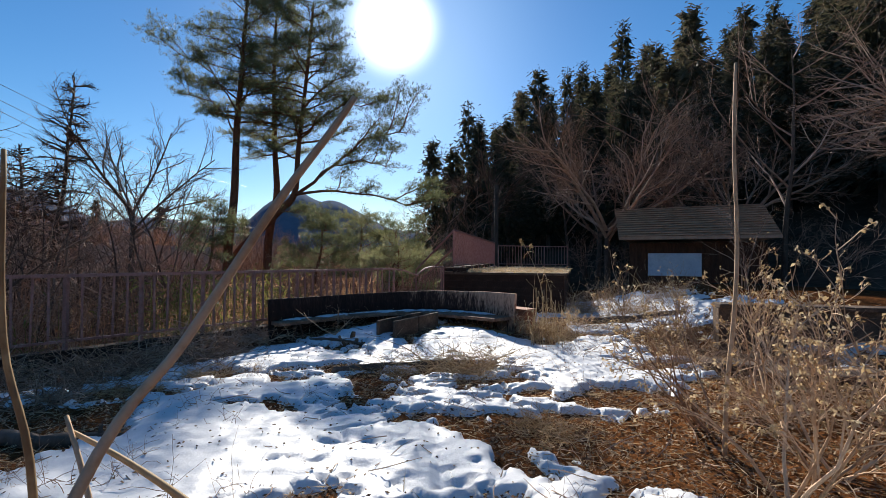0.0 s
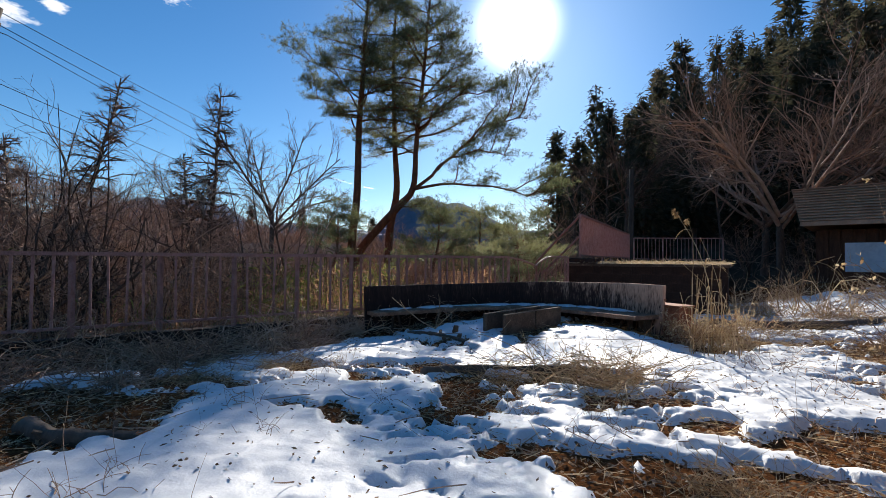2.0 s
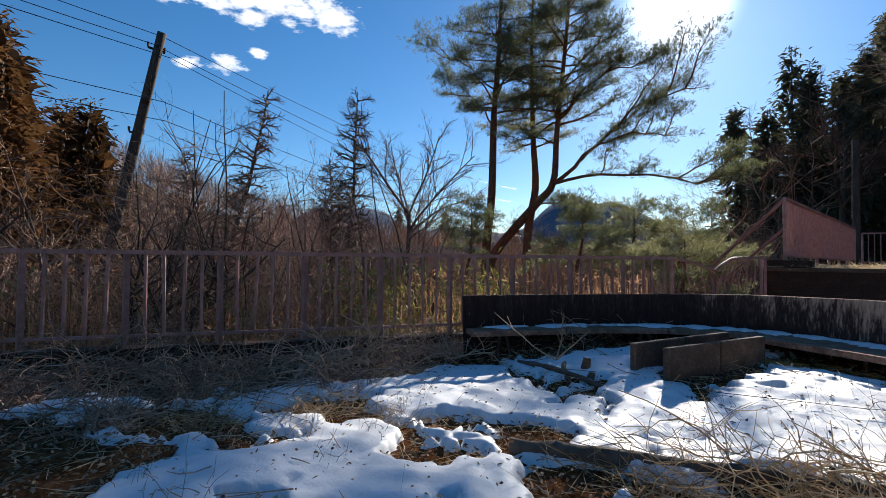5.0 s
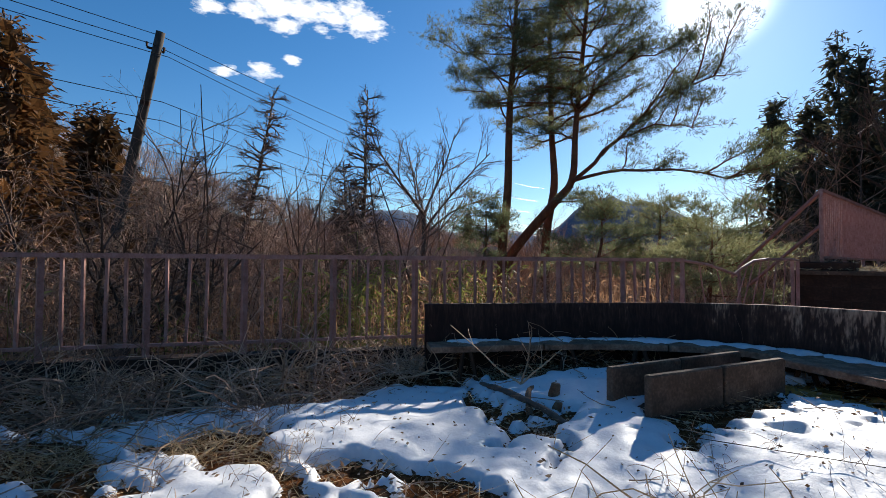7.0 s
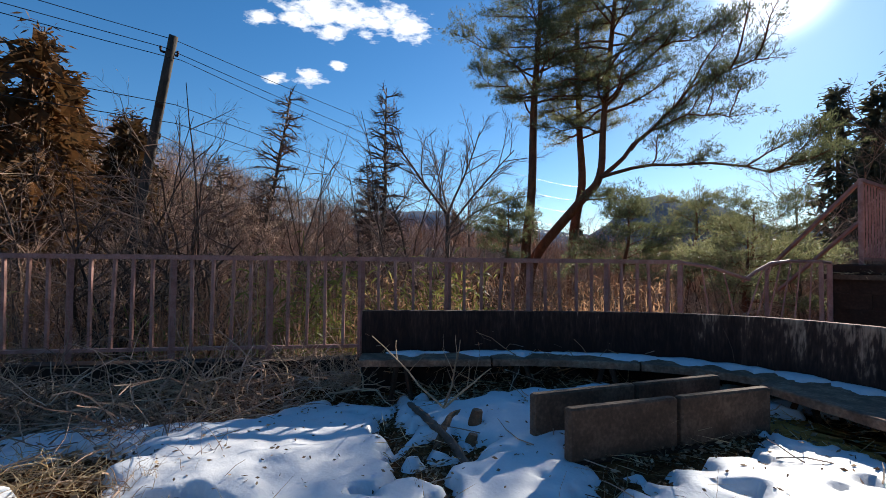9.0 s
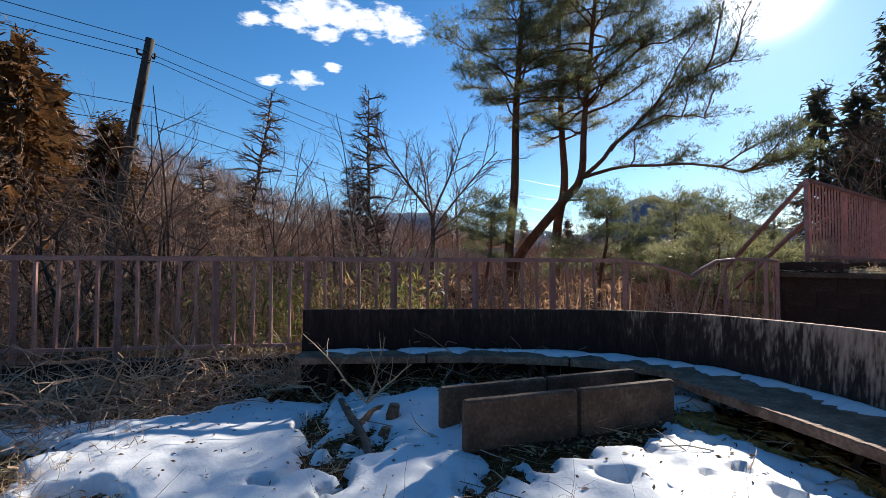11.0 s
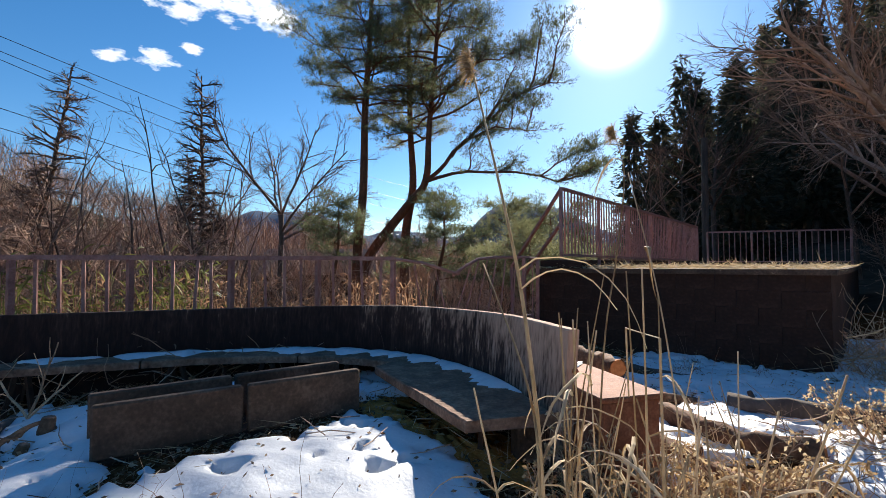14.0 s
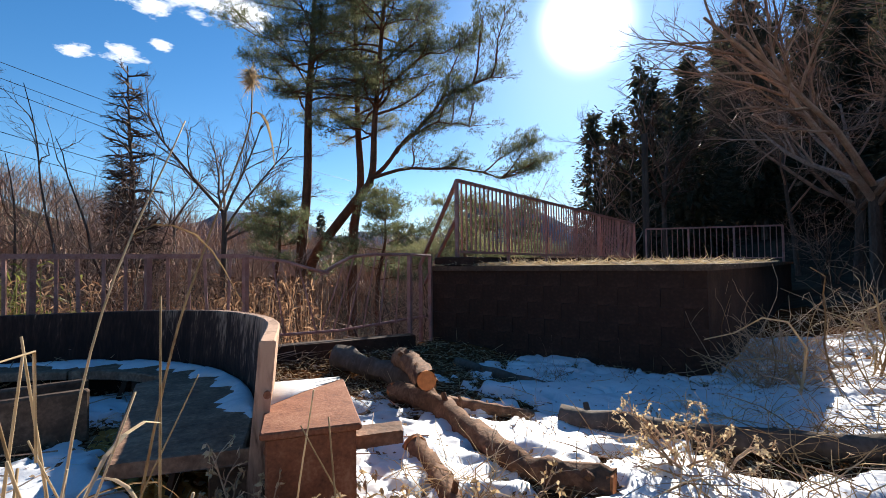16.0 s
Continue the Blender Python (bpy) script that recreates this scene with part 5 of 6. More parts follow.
def log(name, points, r, label, group="fallen logs", mat=None, cut=True, seed=0):
    g = np.random.default_rng(seed)
    pts = np.array(points, float)
    path = smooth_curve(pts, 6)
    n = len(path)
    ob = thing(name, path[0], label, "log", group)
    path = path - path[0]
    rad = r * np.linspace(1.0, 0.78, n) * (1 + g.normal(0, 0.06, n))
    body = Shape().tube(path, rad, 12, cap=False)
    body.v[-1] = body.v[-1] + g.normal(0, r * 0.12, body.v[-1].shape)
    part("bark", body, mat or LOG_WOOD, ob, smooth=True)
    if cut:
        for a, b, q in ((path[0], path[1], rad[0]), (path[-1], path[-2], rad[-1])):
            d = (a - b) / np.linalg.norm(a - b)
            part("cut_end", Shape().tube([a - d * 0.03, a + d * 0.006], q * 0.93, 12), CUT_WOOD, ob, "orange-brown sawn end")
    for _ in range(2):
        i = g.integers(1, n - 1)
        w = g.normal(size=3)
        w[2] = abs(w[2])
        w /= np.linalg.norm(w)
        part("branch_stub", Shape().tube([path[i], path[i] + w * (rad[i] + 0.06)], [r * 0.3, r * 0.22], 7), mat or LOG_WOOD, ob)
    return ob


def on_ground(pts, r):
    return [(x, y, standing(x, y) + r * 0.7 + dz) for x, y, dz in pts]


log("fallen_log", [(0.62, 12.75, 0.26), (0.95, 12.3, 0.36), (1.3, 11.82, 0.42), (1.65, 11.33, 0.45)], 0.105, "thick gnarled brown log with an orange sawn end, propped on others", seed=1)
log("fallen_log", on_ground([(0.9, 12.15, 0.02), (1.47, 11.86, 0.03), (2.0, 11.37, 0.02), (2.41, 11.05, 0), (2.95, 10.98, 0)], 0.1), 0.1, "long curved weathered log lying in the snow", seed=2)
log("fallen_log", on_ground([(1.72, 11.0, 0.02), (2.0, 10.75, 0), (2.25, 10.45, 0), (2.55, 10.25, 0)], 0.075), 0.075, "pale branch log beside the rusty box", seed=3)
log("fallen_log", on_ground([(-0.35, 12.9, 0.05), (0.25, 12.75, 0.06), (0.85, 12.5, 0.05), (1.2, 12.25, 0.04)], 0.13), 0.13, "thick dark rotten log behind the bench", mat=BARK, seed=11)
log("fallen_log", on_ground([(1.5, 12.05, 0.03), (1.95, 12.0, 0.04), (2.3, 12.15, 0.0)], 0.05), 0.05, "broken branch across the log pile", cut=False, seed=12)
log("fallen_log", on_ground([(2.5, 12.0, 0), (3.8, 11.95, 0.02), (5.2, 12.2, 0), (6.4, 12.1, 0)], 0.10), 0.10, "long dark rotting log half under snow", mat=BARK, seed=4)
log("fallen_log", on_ground([(-1.6, 6.62, 0.03), (-0.7, 6.85, 0.04), (0.1, 7.15, 0.02), (0.5, 7.3, 0.0)], 0.06), 0.06, "dark fallen log among dry straw", mat=BARK, seed=5)
log("fallen_log", on_ground([(0.9, 13.7, 0.02), (1.8, 13.2, 0), (2.6, 13.0, 0)], 0.06), 0.06, "dark stick of log in shaded snow", mat=BARK, seed=6)
log("fallen_log", on_ground([(-4.0, 4.15, 0), (-3.4, 4.0, 0.02), (-2.9, 4.2, 0)], 0.07), 0.07, "short dark rotten log in the litter", mat=BARK, seed=7)
log("fallen_log", on_ground([(0.55, 8.7, 0), (0.35, 8.35, 0.02), (0.25, 8.0, 0)], 0.035), 0.035, "broken pale branch on the snow", cut=False, seed=8)
log("fallen_log", on_ground([(-2.55, 8.85, 0.05), (-2.1, 8.6, 0.08), (-1.65, 8.4, 0.05), (-1.1, 8.1, 0)], 0.03), 0.03, "dark fallen branch beside the trough", mat=BARK, cut=False, seed=9)
log("fallen_log", on_ground([(-1.75, 8.35, 0.0), (-1.95, 8.7, 0.05), (-2.0, 9.0, 0.02)], 0.03), 0.03, "pale broken branch by the bench", cut=False, seed=10)


def stalk(name, points, r, label, mat, group="", sides=6, category="dead stem"):
    path = smooth_curve(points, 6)
    ob = thing(name, path[0], label, category, group)
    part("stem", Shape().tube(path - path[0], np.linspace(r, r * 0.55, len(path)), sides), mat, ob, smooth=True)
    return ob


stalk("leaning_branch", [(-1.0, 0.72, 0.3), (-0.72, 0.9, 1.24), (-0.55, 0.98, 1.54), (-0.37, 1.0, 1.83), (-0.25, 1.01, 2.0), (-0.2, 1.02, 2.08)], 0.013, "long thin leaning brown branch", PALE_TWIG, "leaning stems")
stalk("leaning_branch", [(-0.92, 1.05, 0.3), (-0.99, 1.12, 1.13), (-1.11, 1.16, 1.51), (-1.16, 1.2, 2.0)], 0.011, "thin pale upright stem", STRAW, "leaning stems")
stalk("broken_stick", [(-0.62, 1.36, 0.9), (-0.79, 1.39, 1.0), (-1.0, 1.44, 1.09), (-1.2, 1.47, 1.17)], 0.013, "snapped pale stick among the stems", STRAW, "leaning stems")
stalk("broken_stick", [(-0.9, 1.3, 0.3), (-1.0, 1.36, 0.8), (-1.08, 1.4, 1.03), (-1.2, 1.47, 1.21)], 0.012, "broken upright orange-brown stem", PALE_TWIG, "leaning stems")
stalk("tall_sapling", [(2.42, 3.95, standing(2.42, 3.95) - 0.05), (2.42, 3.91, 0.61), (2.47, 3.88, 1.3), (2.49, 3.87, 1.9), (2.47, 3.87, 2.7), (2.49, 3.87, 3.4)], 0.022, "tall straight brown sapling stem", PALE_TWIG, category="sapling")

# ---- tangled dry brush ----


def tangle(seed, stems, reach, high, r, wild=0.25):
    g = np.random.default_rng(seed)
    s = Shape()
    for _ in range(stems):
        a = g.uniform(0, 2 * math.pi)
        b = np.array((g.normal(0, reach * 0.35), g.normal(0, reach * 0.35), -0.02))
        d = np.array((math.cos(a) * 0.8, math.sin(a) * 0.8, g.uniform(0.4, 1.6)))
        ln = reach * g.uniform(0.7, 1.7)
        path, _ = jitter_path(b, d, ln, 6, wild, -0.16 * g.uniform(0.4, 1.6), g)
        path[:, 2] = np.abs(path[:, 2]) * high
        rr = r * g.uniform(0.5, 1.3)
        s.tube(path, np.linspace(rr, rr * 0.4, len(path)), 3, cap=False)
        if g.uniform() < 0.6:
            i = g.integers(2, 6)
            p2, _ = jitter_path(path[i], g.normal(size=3) + (0, 0, 0.4), ln * 0.4, 3, 0.25, 0, g)
            p2[:, 2] = np.maximum(p2[:, 2], 0.01)
            s.tube(p2, np.linspace(rr * 0.6, rr * 0.3, 4), 3, cap=False)
    return s


def clump(name, mesh, label, category, group, spots, sink=0.02):
    first = None
    for x, y, s, a in spots:
        if first is None:
            first = thing(name, (x, y, standing(x, y) - sink), label, category, group, turn=a)
            tagged(part("stem_tangle", mesh, None, first), kind="stuff")
            first.scale = (s, s, s)
        else:
            replant(first, x, y, s, a, sink)
    return first


bg2 = np.random.default_rng(61)
along_fence = []
for k in range(32):
    d = 0.3 + 10.7 * (k + bg2.uniform(0, 1)) / 32
    s = -bg2.uniform(0.0, 1.25) if d > 4.2 else -bg2.uniform(-0.1, 0.35)
    p = FENCE_END - FENCE_WAY * d + np.array((-0.783, 0.622)) * s
    if math.hypot(p[0] + 2.9, p[1] - 8.2) < 0.95:
        p = p + np.array((-0.783, 0.622)) * 0.8
    along_fence.append((p[0], p[1], bg2.uniform(0.6, 1.1), bg2.uniform(0, 6.28)))
mesh_a = tangle(1, 62, 0.75, 0.8, 0.009).mesh("stem_tangle", TWIG)
mesh_b = tangle(2, 58, 0.65, 0.7, 0.009, 0.32).mesh("stem_tangle", PALE_TWIG)
clump("dry_brush", mesh_a, "tangled dark bare brush along the railing", "brush", "brush by the railing", along_fence[::2])
clump("dry_brush", mesh_b, "tangled grey-brown dry vines along the railing", "brush", "brush by the railing", along_fence[1::2])
clump("brush_heap", tangle(3, 130, 0.6, 0.7, 0.009, 0.35).mesh("stem_tangle", TWIG), "heap of dark tangled dead vines", "brush", "brush heaps", [(-3.75, 8.1, 0.8, 0.3), (-3.7, 7.1, 0.6, 2.0), (-4.6, 5.3, 0.8, 1.2), (-3.75, 8.9, 0.7, 4.0), (-4.6, 6.3, 0.9, 0.1), (-5.4, 4.9, 1.0, 3.0)])
clump("straw_heap", tangle(4, 120, 0.62, 0.6, 0.0062, 0.3).mesh("stem_tangle", STRAW), "heap of flattened dry straw stems", "dry grass", "straw heaps",
      [(0.0, 6.95, 1.2, 0.3), (0.25, 6.6, 1.0, 1.7), (0.75, 6.85, 0.9, 3.3), (0.9, 4.6, 0.55, 0.8), (0.45, 7.35, 0.8, 2.2), (-0.65, 6.6, 0.75, 4.2), (2.7, 10.1, 0.8, 1.0), (3.6, 10.9, 0.9, 2.0), (4.3, 12.2, 0.9, 0.5), (1.1, 4.3, 0.65, 3.6), (2.5, 9.5, 0.7, 5.1), (3.5, 12.4, 0.7, 1.1), (5.5, 12.6, 1.0, 4.4), (4.7, 9.8, 0.9, 2.7), (2.1, 10.6, 0.7, 2.2), (-3.4, 6.4, 0.7, 1.9), (-2.75, 6.75, 0.5, 0.4), (-3.9, 5.7, 0.6, 3.0)])
clump("dead_shrub", tangle(6, 120, 0.7, 1.1, 0.0055, 0.2).mesh("stem_tangle", PALE_TWIG), "dead brown shrub standing in the litter", "shrub", "dead shrubs",
      [(3.5, 4.7, 0.75, 0.2), (4.6, 5.8, 0.9, 1.4), (4.0, 7.2, 0.8, 2.8), (5.6, 6.9, 1.0, 4.0), (5.3, 4.3, 1.2, 0.9), (6.6, 8.8, 1.1, 2.0), (4.9, 9.9, 0.8, 3.1), (5.5, 12.9, 0.9, 1.9), (4.3, 14.0, 0.9, 0.8), (4.6, 15.2, 1.1, 2.8), (7.2, 14.5, 1.1, 0.1), (6.2, 17.0, 1.2, 1.3)])

# leafy shrub with papery tan leaves
def leafy_shrub(seed, height, stems, leaves):
    g = np.random.default_rng(seed)
    wood, tips = Shape(), []
    for _ in range(stems):
        a = g.uniform(0, 2 * math.pi)
        branch_out(wood, (g.normal(0, 0.06), g.normal(0, 0.06), -0.03), (math.cos(a) * 0.7, math.sin(a) * 0.7, 1.0), height * g.uniform(0.6, 1.0), 0.014, 1, g, (0, 4, 4, 2), 0.12, 0.01, 0.6, 0.6, tips, 0.6)
    p = np.array([t[0] for t in tips])
    w = np.array([t[1] for t in tips])
    sel = g.integers(0, len(p), leaves)
    leaf = Shape().blades(p[sel] - w[sel] * g.uniform(0, 1.3, (leaves, 1)), g.normal(size=(leaves, 3)), g.uniform(0.018, 0.036, leaves), 0.009, 0.2, g)
    return wood.mesh("stem", PALE_TWIG), leaf.mesh("leaf_mass", SEED)


ls = leafy_shrub(9, 1.4, 6, 950)
first = thing("leafy_shrub", (2.95, 3.55, standing(2.95, 3.55)), "dry shrub with papery tan leaves still on its twigs", "shrub", "tan-leaved shrubs")
part("stem", ls[0], None, first)
tagged(part("leaf_mass", ls[1], None, first), kind="stuff")
for x, y, s, a in ((3.7, 5.3, 1.15, 2.0), (2.65, 4.6, 1.05, 4.1), (2.35, 3.1, 1.1, 5.3), (2.9, 2.3, 0.95, 1.1), (4.9, 8.6, 0.9, 3.3), (5.5, 10.8, 0.9, 5.2), (3.9, 3.9, 1.1, 0.4)):
    replant(first, x, y, s, a)
# low weeds with seed heads by the bench end
ws = leafy_shrub(14, 0.5, 8, 700)
weed = thing("seedy_weed", (1.72, 9.18, standing(1.72, 9.18)), "brown seeding weed beside the bench end", "weed", "seeding weeds")
part("stem", ws[0], None, weed)
tagged(part("leaf_mass", ws[1], None, weed), kind="stuff")
for x, y, s, a in ((1.95, 9.52, 1.0, 3.1), (2.2, 9.75, 0.95, 0.5), (2.5, 9.9, 0.9, 1.0), (3.35, 11.4, 0.9, 4.0)):
    replant(weed, x, y, s, a)

# sprigs poking through the snow
sprig_mesh = tangle(8, 9, 0.22, 1.5, 0.0035, 0.15).mesh("stem_tangle", TWIG)
gs = np.random.default_rng(88)
spots = []
while len(spots) < 80:
    x, y = gs.uniform(-4, 5), gs.uniform(2.2, 13.5)
    if snow_field(np.array(x), np.array(y)) > 0.1 and beyond_fence(x, y) < -1:
        spots.append((x, y, gs.uniform(0.5, 1.2), gs.uniform(0, 6.28)))
clump("dead_sprig", sprig_mesh, "small dead weed sprig poking through snow", "weed", "sprigs in the snow", spots, -0.05)

# bare curled vines at the terrace's corner
vine = tangle(11, 26, 0.9, 1.2, 0.011, 0.34).mesh("stem_tangle", STRAW)
clump("curled_vine", vine, "pale curled leafless vine hanging by the terrace", "vine", "curled vines", [(4.75, 13.6, 1.0, 0.4), (5.3, 14.2, 1.15, 2.2), (4.2, 14.05, 0.7, 4.0), (5.9, 13.6, 1.0, 5.2)])

# ---- dry reeds ----


def reed(points, r, plume=0.0, leaves=2, seed=0):
    g = np.random.default_rng(seed)
    path = smooth_curve(points, 6)
    base = path[0].copy()
    path = path - base
    ob = thing("dry_reed", base, "tall dry straw-coloured reed" + (" with feathery plume" if plume else " stem with curled leaves"), "reed", "dry reeds")
    part("stem", Shape().tube(path, np.linspace(r, r * 0.5, len(path)), 6), STRAW, ob, smooth=True)
    for k in range(leaves):
        i = g.integers(len(path) // 4, len(path) - 2)
        a = g.uniform(0, 6.28)
        lp, _ = jitter_path(path[i], (math.cos(a), math.sin(a), 1.0), g.uniform(0.25, 0.5), 7, 0.12, -0.33, g)
        w = 0.007 * np.array([0.7, 1, 1, 0.9, 0.7, 0.5, 0.3, 0.05])[:, None]
        side = np.array((-math.sin(a), math.cos(a), 0))
        part("leaf", Shape().add(np.vstack((lp - side * w, lp + side * w, lp + (0, 0, 0.003))), np.vstack((grid_quads(8, 2), grid_quads(8, 2) + 8))), STRAW, ob, "curled dry leaf")
    if plume:
        n = 620
        f = g.uniform(0, 1, n)
        d = path[-1] - path[-2]
        d /= np.linalg.norm(d)
        at = path[-1] + d * (f * plume)[:, None]
        pl = Shape().blades(at, d * 0.8 + g.normal(0, 0.5, (n, 3)) + np.array((-0.55, 0, -0.15)), g.uniform(0.03, 0.075, n), 0.0011, 0.35, g)
        part("plume", pl, SEED, ob, "pale feathery seed plume")
    return ob


reed([(1.82, 8.36, 0), (1.806, 8.30, 0.78), (1.80, 8.25, 1.05), (1.75, 8.29, 1.32), (1.66, 8.37, 1.62), (1.52, 8.55, 1.97)], 0.0065, 0.13, 2, 1)
reed([(1.80, 9.05, 0), (1.828, 9.22, 0.95), (1.874, 9.32, 1.36), (1.9, 9.46, 1.75), (1.86, 9.52, 1.95)], 0.0048, 0.06, 1, 2)
reed([(2.15, 8.7, 0), (2.12, 8.8, 0.7), (2.06, 8.92, 1.2), (1.94, 9.2, 1.72)], 0.0042, 0, 1, 3)
reed([(1.86, 8.2, 0), (1.82, 8.24, 0.7), (1.78, 8.28, 1.02), (1.55, 8.55, 1.34)], 0.005, 0, 0, 4)
rg = np.random.default_rng(44)
for k in range(36):
    x, y = rg.normal(1.95, 0.2), rg.normal(8.78, 0.17)
    h = rg.uniform(0.5, 1.5)
    dx, dy = rg.normal(0, 0.13), rg.normal(0, 0.12)
    z = standing(x, y) - 0.03
    reed([(x, y, z), (x + dx * 0.3, y + dy * 0.3, z + h * 0.5), (x + dx, y + dy, z + h)], rg.uniform(0.0035, 0.0065), 0, int(rg.integers(1, 4)), 100 + k)
for k in range(12):
    x, y = rg.normal(2.3, 0.18), rg.normal(9.35, 0.16)
    h = rg.uniform(0.4, 1.0)
    dx, dy = rg.normal(0, 0.14), rg.normal(0, 0.14)
    z = standing(x, y) - 0.03
    reed([(x, y, z), (x + dx * 0.3, y + dy * 0.3, z + h * 0.5), (x + dx, y + dy, z + h)], rg.uniform(0.003, 0.005), 0, int(rg.integers(1, 4)), 200 + k)

# ---- moss, litter ----
mg = np.random.default_rng(9)
ang = np.linspace(0, 2 * np.pi, 41)[:-1]
rows = [np.array([(0.62, 10.02, standing(0.62, 10.02) + 0.045)])]
for f, h in ((0.35, 0.04), (0.7, 0.03), (1.0, -0.02)):
    rad = 1 + 0.22 * fbm(np.cos(ang) * 1.5 + 3, np.sin(ang) * 1.5, 5, 3)
    x, y = 0.62 + (np.cos(ang) * 0.95 + np.sin(ang) * 0.22) * f * rad, 10.02 + (np.sin(ang) * 0.34 - np.cos(ang) * 0.42) * f * rad
    rows.append(np.c_[x, y, ground_height(x, y) + h + mg.normal(0, 0.008, 40)])
quads = [(1 + r * 40 + i, 1 + r * 40 + (i + 1) % 40, 41 + r * 40 + (i + 1) % 40, 41 + r * 40 + i) for r in range(2) for i in range(40)]
moss = part("moss_patch", Shape().add(np.vstack(rows), quads, [(0, 1 + i, 1 + (i + 1) % 40) for i in range(40)]), MOSS, smooth=True)
tagged(moss, "yellow-brown moss under the bench seat", "moss", kind="stuff")


def scatter(n, x0, x1, y0, y1, limit, g):
    x, y = g.uniform(x0, x1, n * 4), g.uniform(y0, y1, n * 4)
    ok = (snow_field(x, y) < limit) & (beyond_fence(x, y) < 1.0)
    return x[ok][:n], y[ok][:n]


lg = np.random.default_rng(77)
x, y = scatter(72000, -7, 7, 0.2, 14.5, 0.12, lg)
n = len(x)
way = np.c_[lg.normal(0, 1, (n, 2)), lg.normal(0.1, 0.28, n)]
leaf_litter = Shape().blades(np.c_[x, y, ground_height(x, y) + lg.uniform(0.0, 0.05, n)], way, lg.uniform(0.022, 0.062, n), lg.uniform(0.005, 0.014, n), 0.0, lg)
x, y = scatter(5200, -5, 5, 1.5, 14, 9, lg)
n = len(x)
leaf_litter.blades(np.c_[x, y, np.maximum(snow_height(x, y), ground_height(x, y)) + 0.006], np.c_[lg.normal(0, 1, (n, 2)), lg.normal(0, 0.15, n)], lg.uniform(0.015, 0.05, n), lg.uniform(0.004, 0.012, n), 0.0, lg)
tagged(part("leaf_litter", leaf_litter, LEAF), "dead brown leaves littering the ground", "dead leaves", kind="stuff")
x, y = scatter(15000, -7, 7.5, 0.2, 14.5, 0.2, lg)
n = len(x)
straw = Shape().blades(np.c_[x, y, ground_height(x, y) + lg.uniform(0.01, 0.06, n)], np.c_[lg.normal(0, 1, (n, 2)), lg.normal(0.1, 0.2, n)], lg.uniform(0.1, 0.34, n), lg.uniform(0.0015, 0.0035, n), 0.0, lg)
n = 5200
f, q = lg.uniform(0, 1, n), lg.uniform(0, 1, n) ** 1.6
tx = -0.02 + 3.8 * f + 2.3 * q
ty = 14.88 - 0.88 * f + 8.0 * q
straw.blades(np.c_[tx, ty, np.full(n, 1.272) + lg.uniform(0, 0.03, n)], np.c_[lg.normal(0, 1, (n, 2)), lg.normal(0.1, 0.2, n)], lg.uniform(0.05, 0.25, n), lg.uniform(0.003, 0.008, n), 0.0, lg)
tagged(part("straw_litter", straw, STRAW), "scattered dry straw and grass stems", "dry grass", kind="stuff")
twigs = Shape()
x, y = scatter(1100, -6, 7, 0.8, 14, 0.7, lg)
for px, py in zip(x, y):
    z = max(standing(px, py), float(snow_height(np.array(px), np.array(py)))) + 0.01
    a, ln = lg.uniform(0, 6.28), lg.uniform(0.12, 0.5)
    p, _ = jitter_path((px, py, z), (math.cos(a), math.sin(a), 0.08), ln, 3, 0.15, 0, lg)
    twigs.tube(p, [0.005, 0.0045, 0.004, 0.002], 3, False)
tagged(part("twig_litter", twigs, TWIG), "fallen twigs strewn over ground and snow", "twigs", kind="stuff")

# ---- a house roof far off between the trees ----
house = thing("far_house", (-21.5, 33.5, standing(-21.5, 33.5) - 0.3), "far house with pale grey roof between bare trees", "house", turn=0.6)
part("wall", Shape().box((7, 5, 2.6), (0, 0, 0)), HUT_WALL, house)
part("roof", Shape().add([(-4, -3, 2.5), (4, -3, 2.5), (4, 3, 2.5), (-4, 3, 2.5), (-4, 0, 4.4), (4, 0, 4.4)], [(0, 1, 5, 4), (2, 3, 4, 5), (0, 3, 2, 1)], [(0, 4, 3), (1, 2, 5)]), ROOF, house)

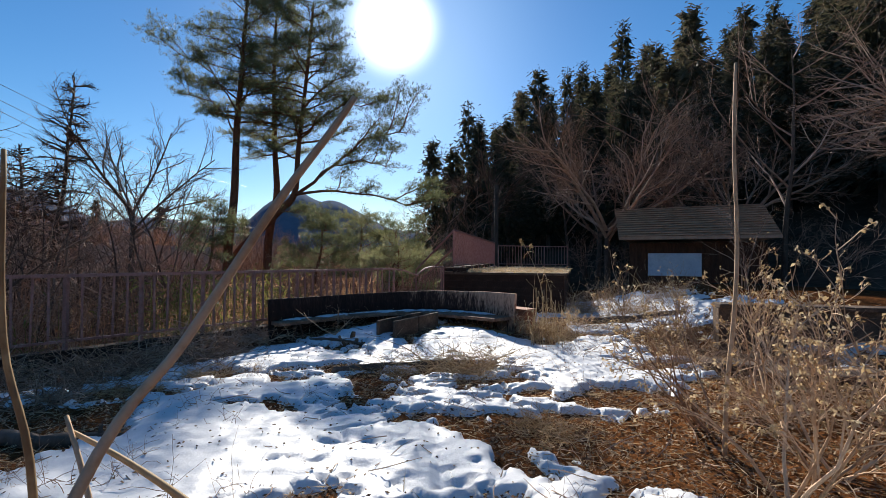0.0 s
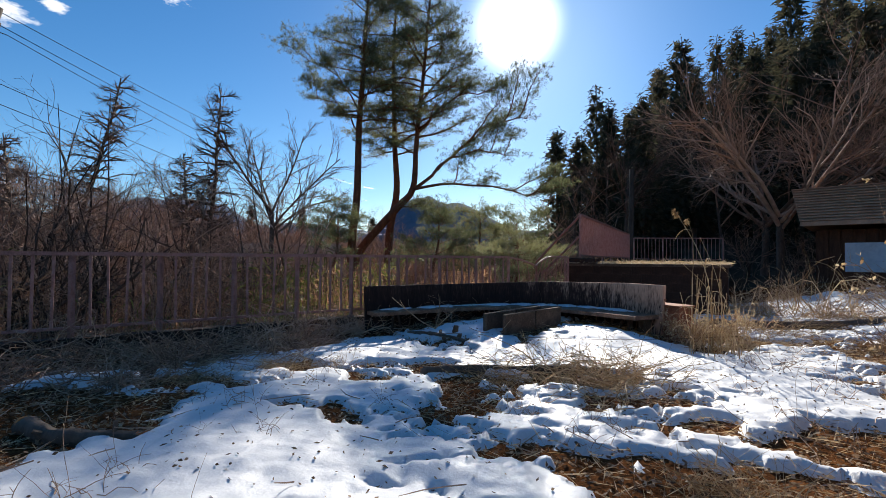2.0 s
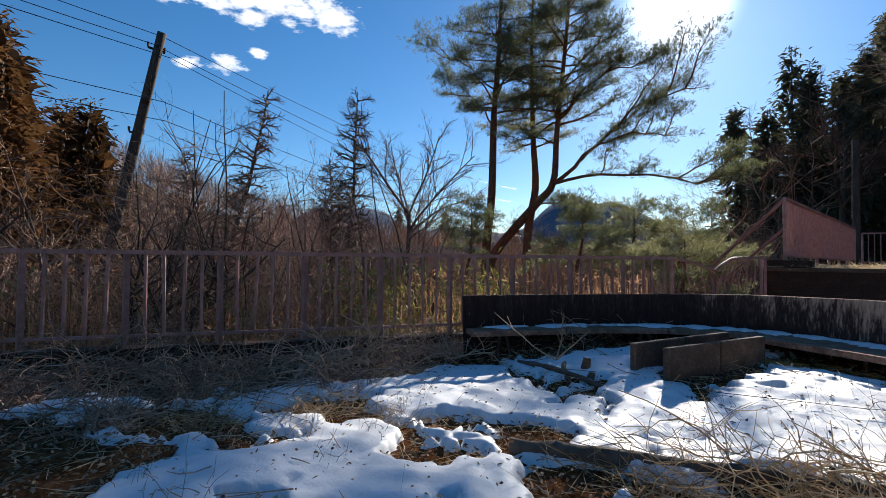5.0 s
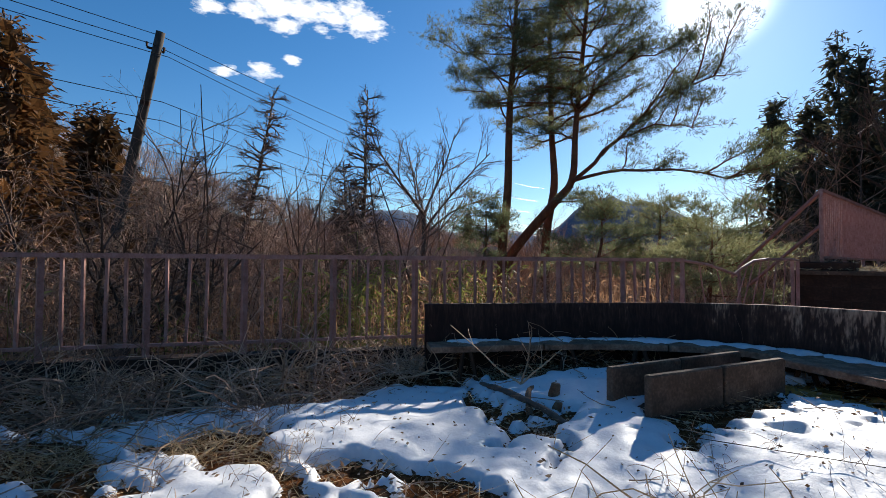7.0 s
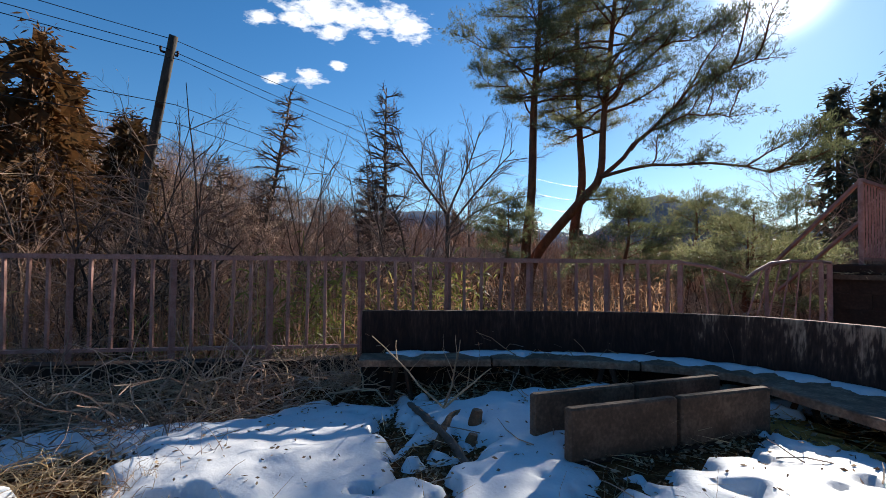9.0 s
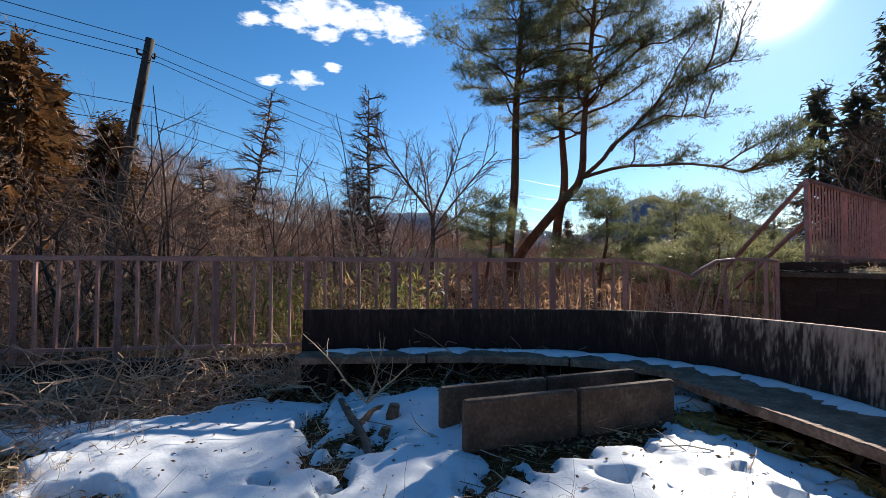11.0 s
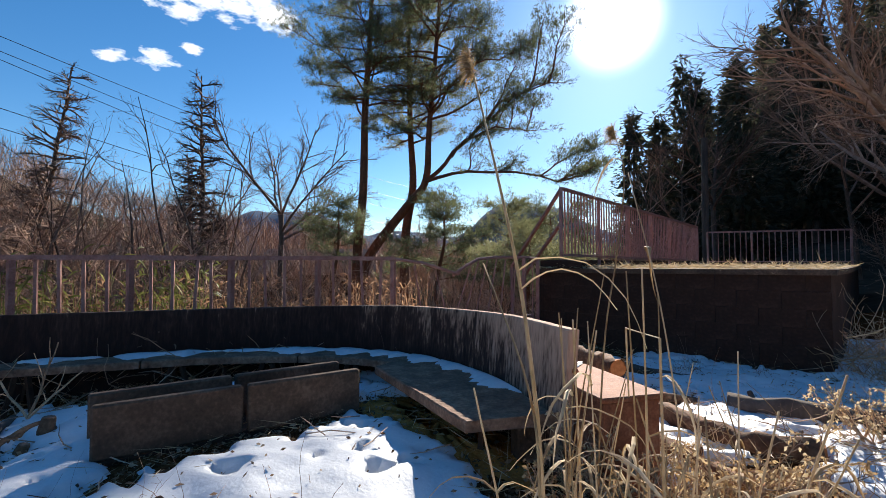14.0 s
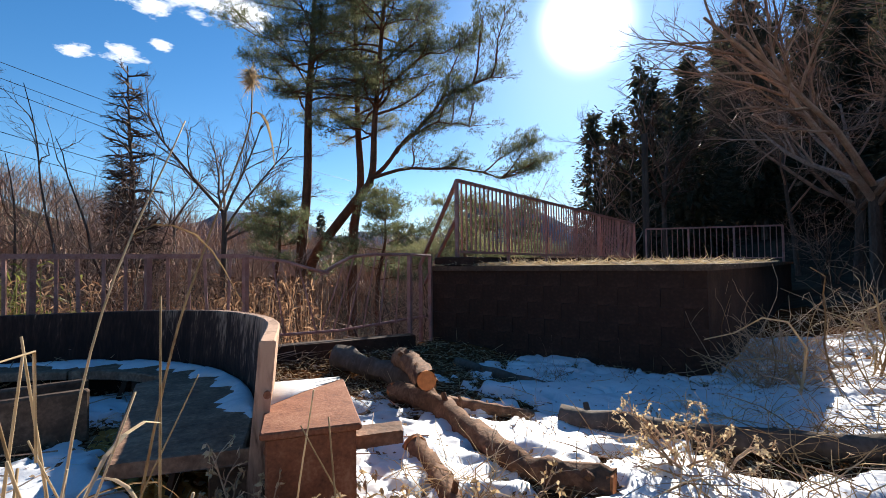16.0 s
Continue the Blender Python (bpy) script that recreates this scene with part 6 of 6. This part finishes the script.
# snapped reed with a level top, and a slack wire by the bench
snapped = thing("snapped_reed", (2.07, 8.66, standing(2.07, 8.66) - 0.02), "dry straw-coloured reed snapped over near its top", "reed", "dry reeds")
part("stem", Shape().tube([(0, 0, 0), (0.0, 0.02, 0.6), (-0.005, 0.03, 1.13), (-0.115, 0.185, 1.135), (-0.11, 0.19, 0.9)], [0.005, 0.005, 0.0045, 0.004, 0.003], 6), STRAW, snapped)
wire = thing("slack_wire", (-0.2, 8.5, 0.3), "thin slack wire stretched low over the snow", "wire")
part("strand", Shape().tube(np.array([(-0.6, 8.2, 0.27), (0.5, 8.5, 0.24), (1.4, 8.75, 0.25), (2.4, 9.0, 0.3)]) - (-0.2, 8.5, 0.3), 0.0025, 4), DARK_STEEL, wire)
g = np.random.default_rng(33)
fallen = Shape()
for way, ln in (((-0.9, 0.1, 0.25), 0.9), ((0.15, 0.2, 0.75), 0.55), ((0.5, 0.3, 0.7), 0.5)):
    path, _ = jitter_path((0, 0, 0.03), way, ln, 6, 0.12, 0.02, g)
    fallen.tube(path, np.linspace(0.011, 0.004, len(path)), 5)
    for k in (2, 3, 4):
        twig, _ = jitter_path(path[k], g.normal(0, 0.5, 3) + (0, 0, 0.6), 0.22, 3, 0.15, 0.02, g)
        fallen.tube(twig, [0.005, 0.004, 0.003, 0.002], 3, False)
branch = thing("fallen_branch", (-2.05, 8.75, standing(-2.05, 8.75) + 0.1), "bare pale branch leaning against the bench seat", "branch")
part("stem", fallen, PALE_TWIG, branch)
for x, y, h, r in ((-1.72, 8.72, 0.2, 0.05), (-1.62, 8.55, 0.11, 0.04)):
    stub = thing("tree_stump", (x, y, standing(x, y) - 0.03), "small weathered grey stump rising from the snow", "stump", "small stumps")
    part("bark", Shape().tube([(0, 0, 0), (0.01, 0, h * 0.6), (0.025, 0.01, h)], [r * 1.15, r, r * 0.8], 9), LOG_WOOD, stub, smooth=True)
    part("cut_end", Shape().tube([(0.025, 0.01, h - 0.004), (0.026, 0.011, h + 0.006)], r * 0.72, 9), SEAT_WOOD, stub, "weathered grey cut end")
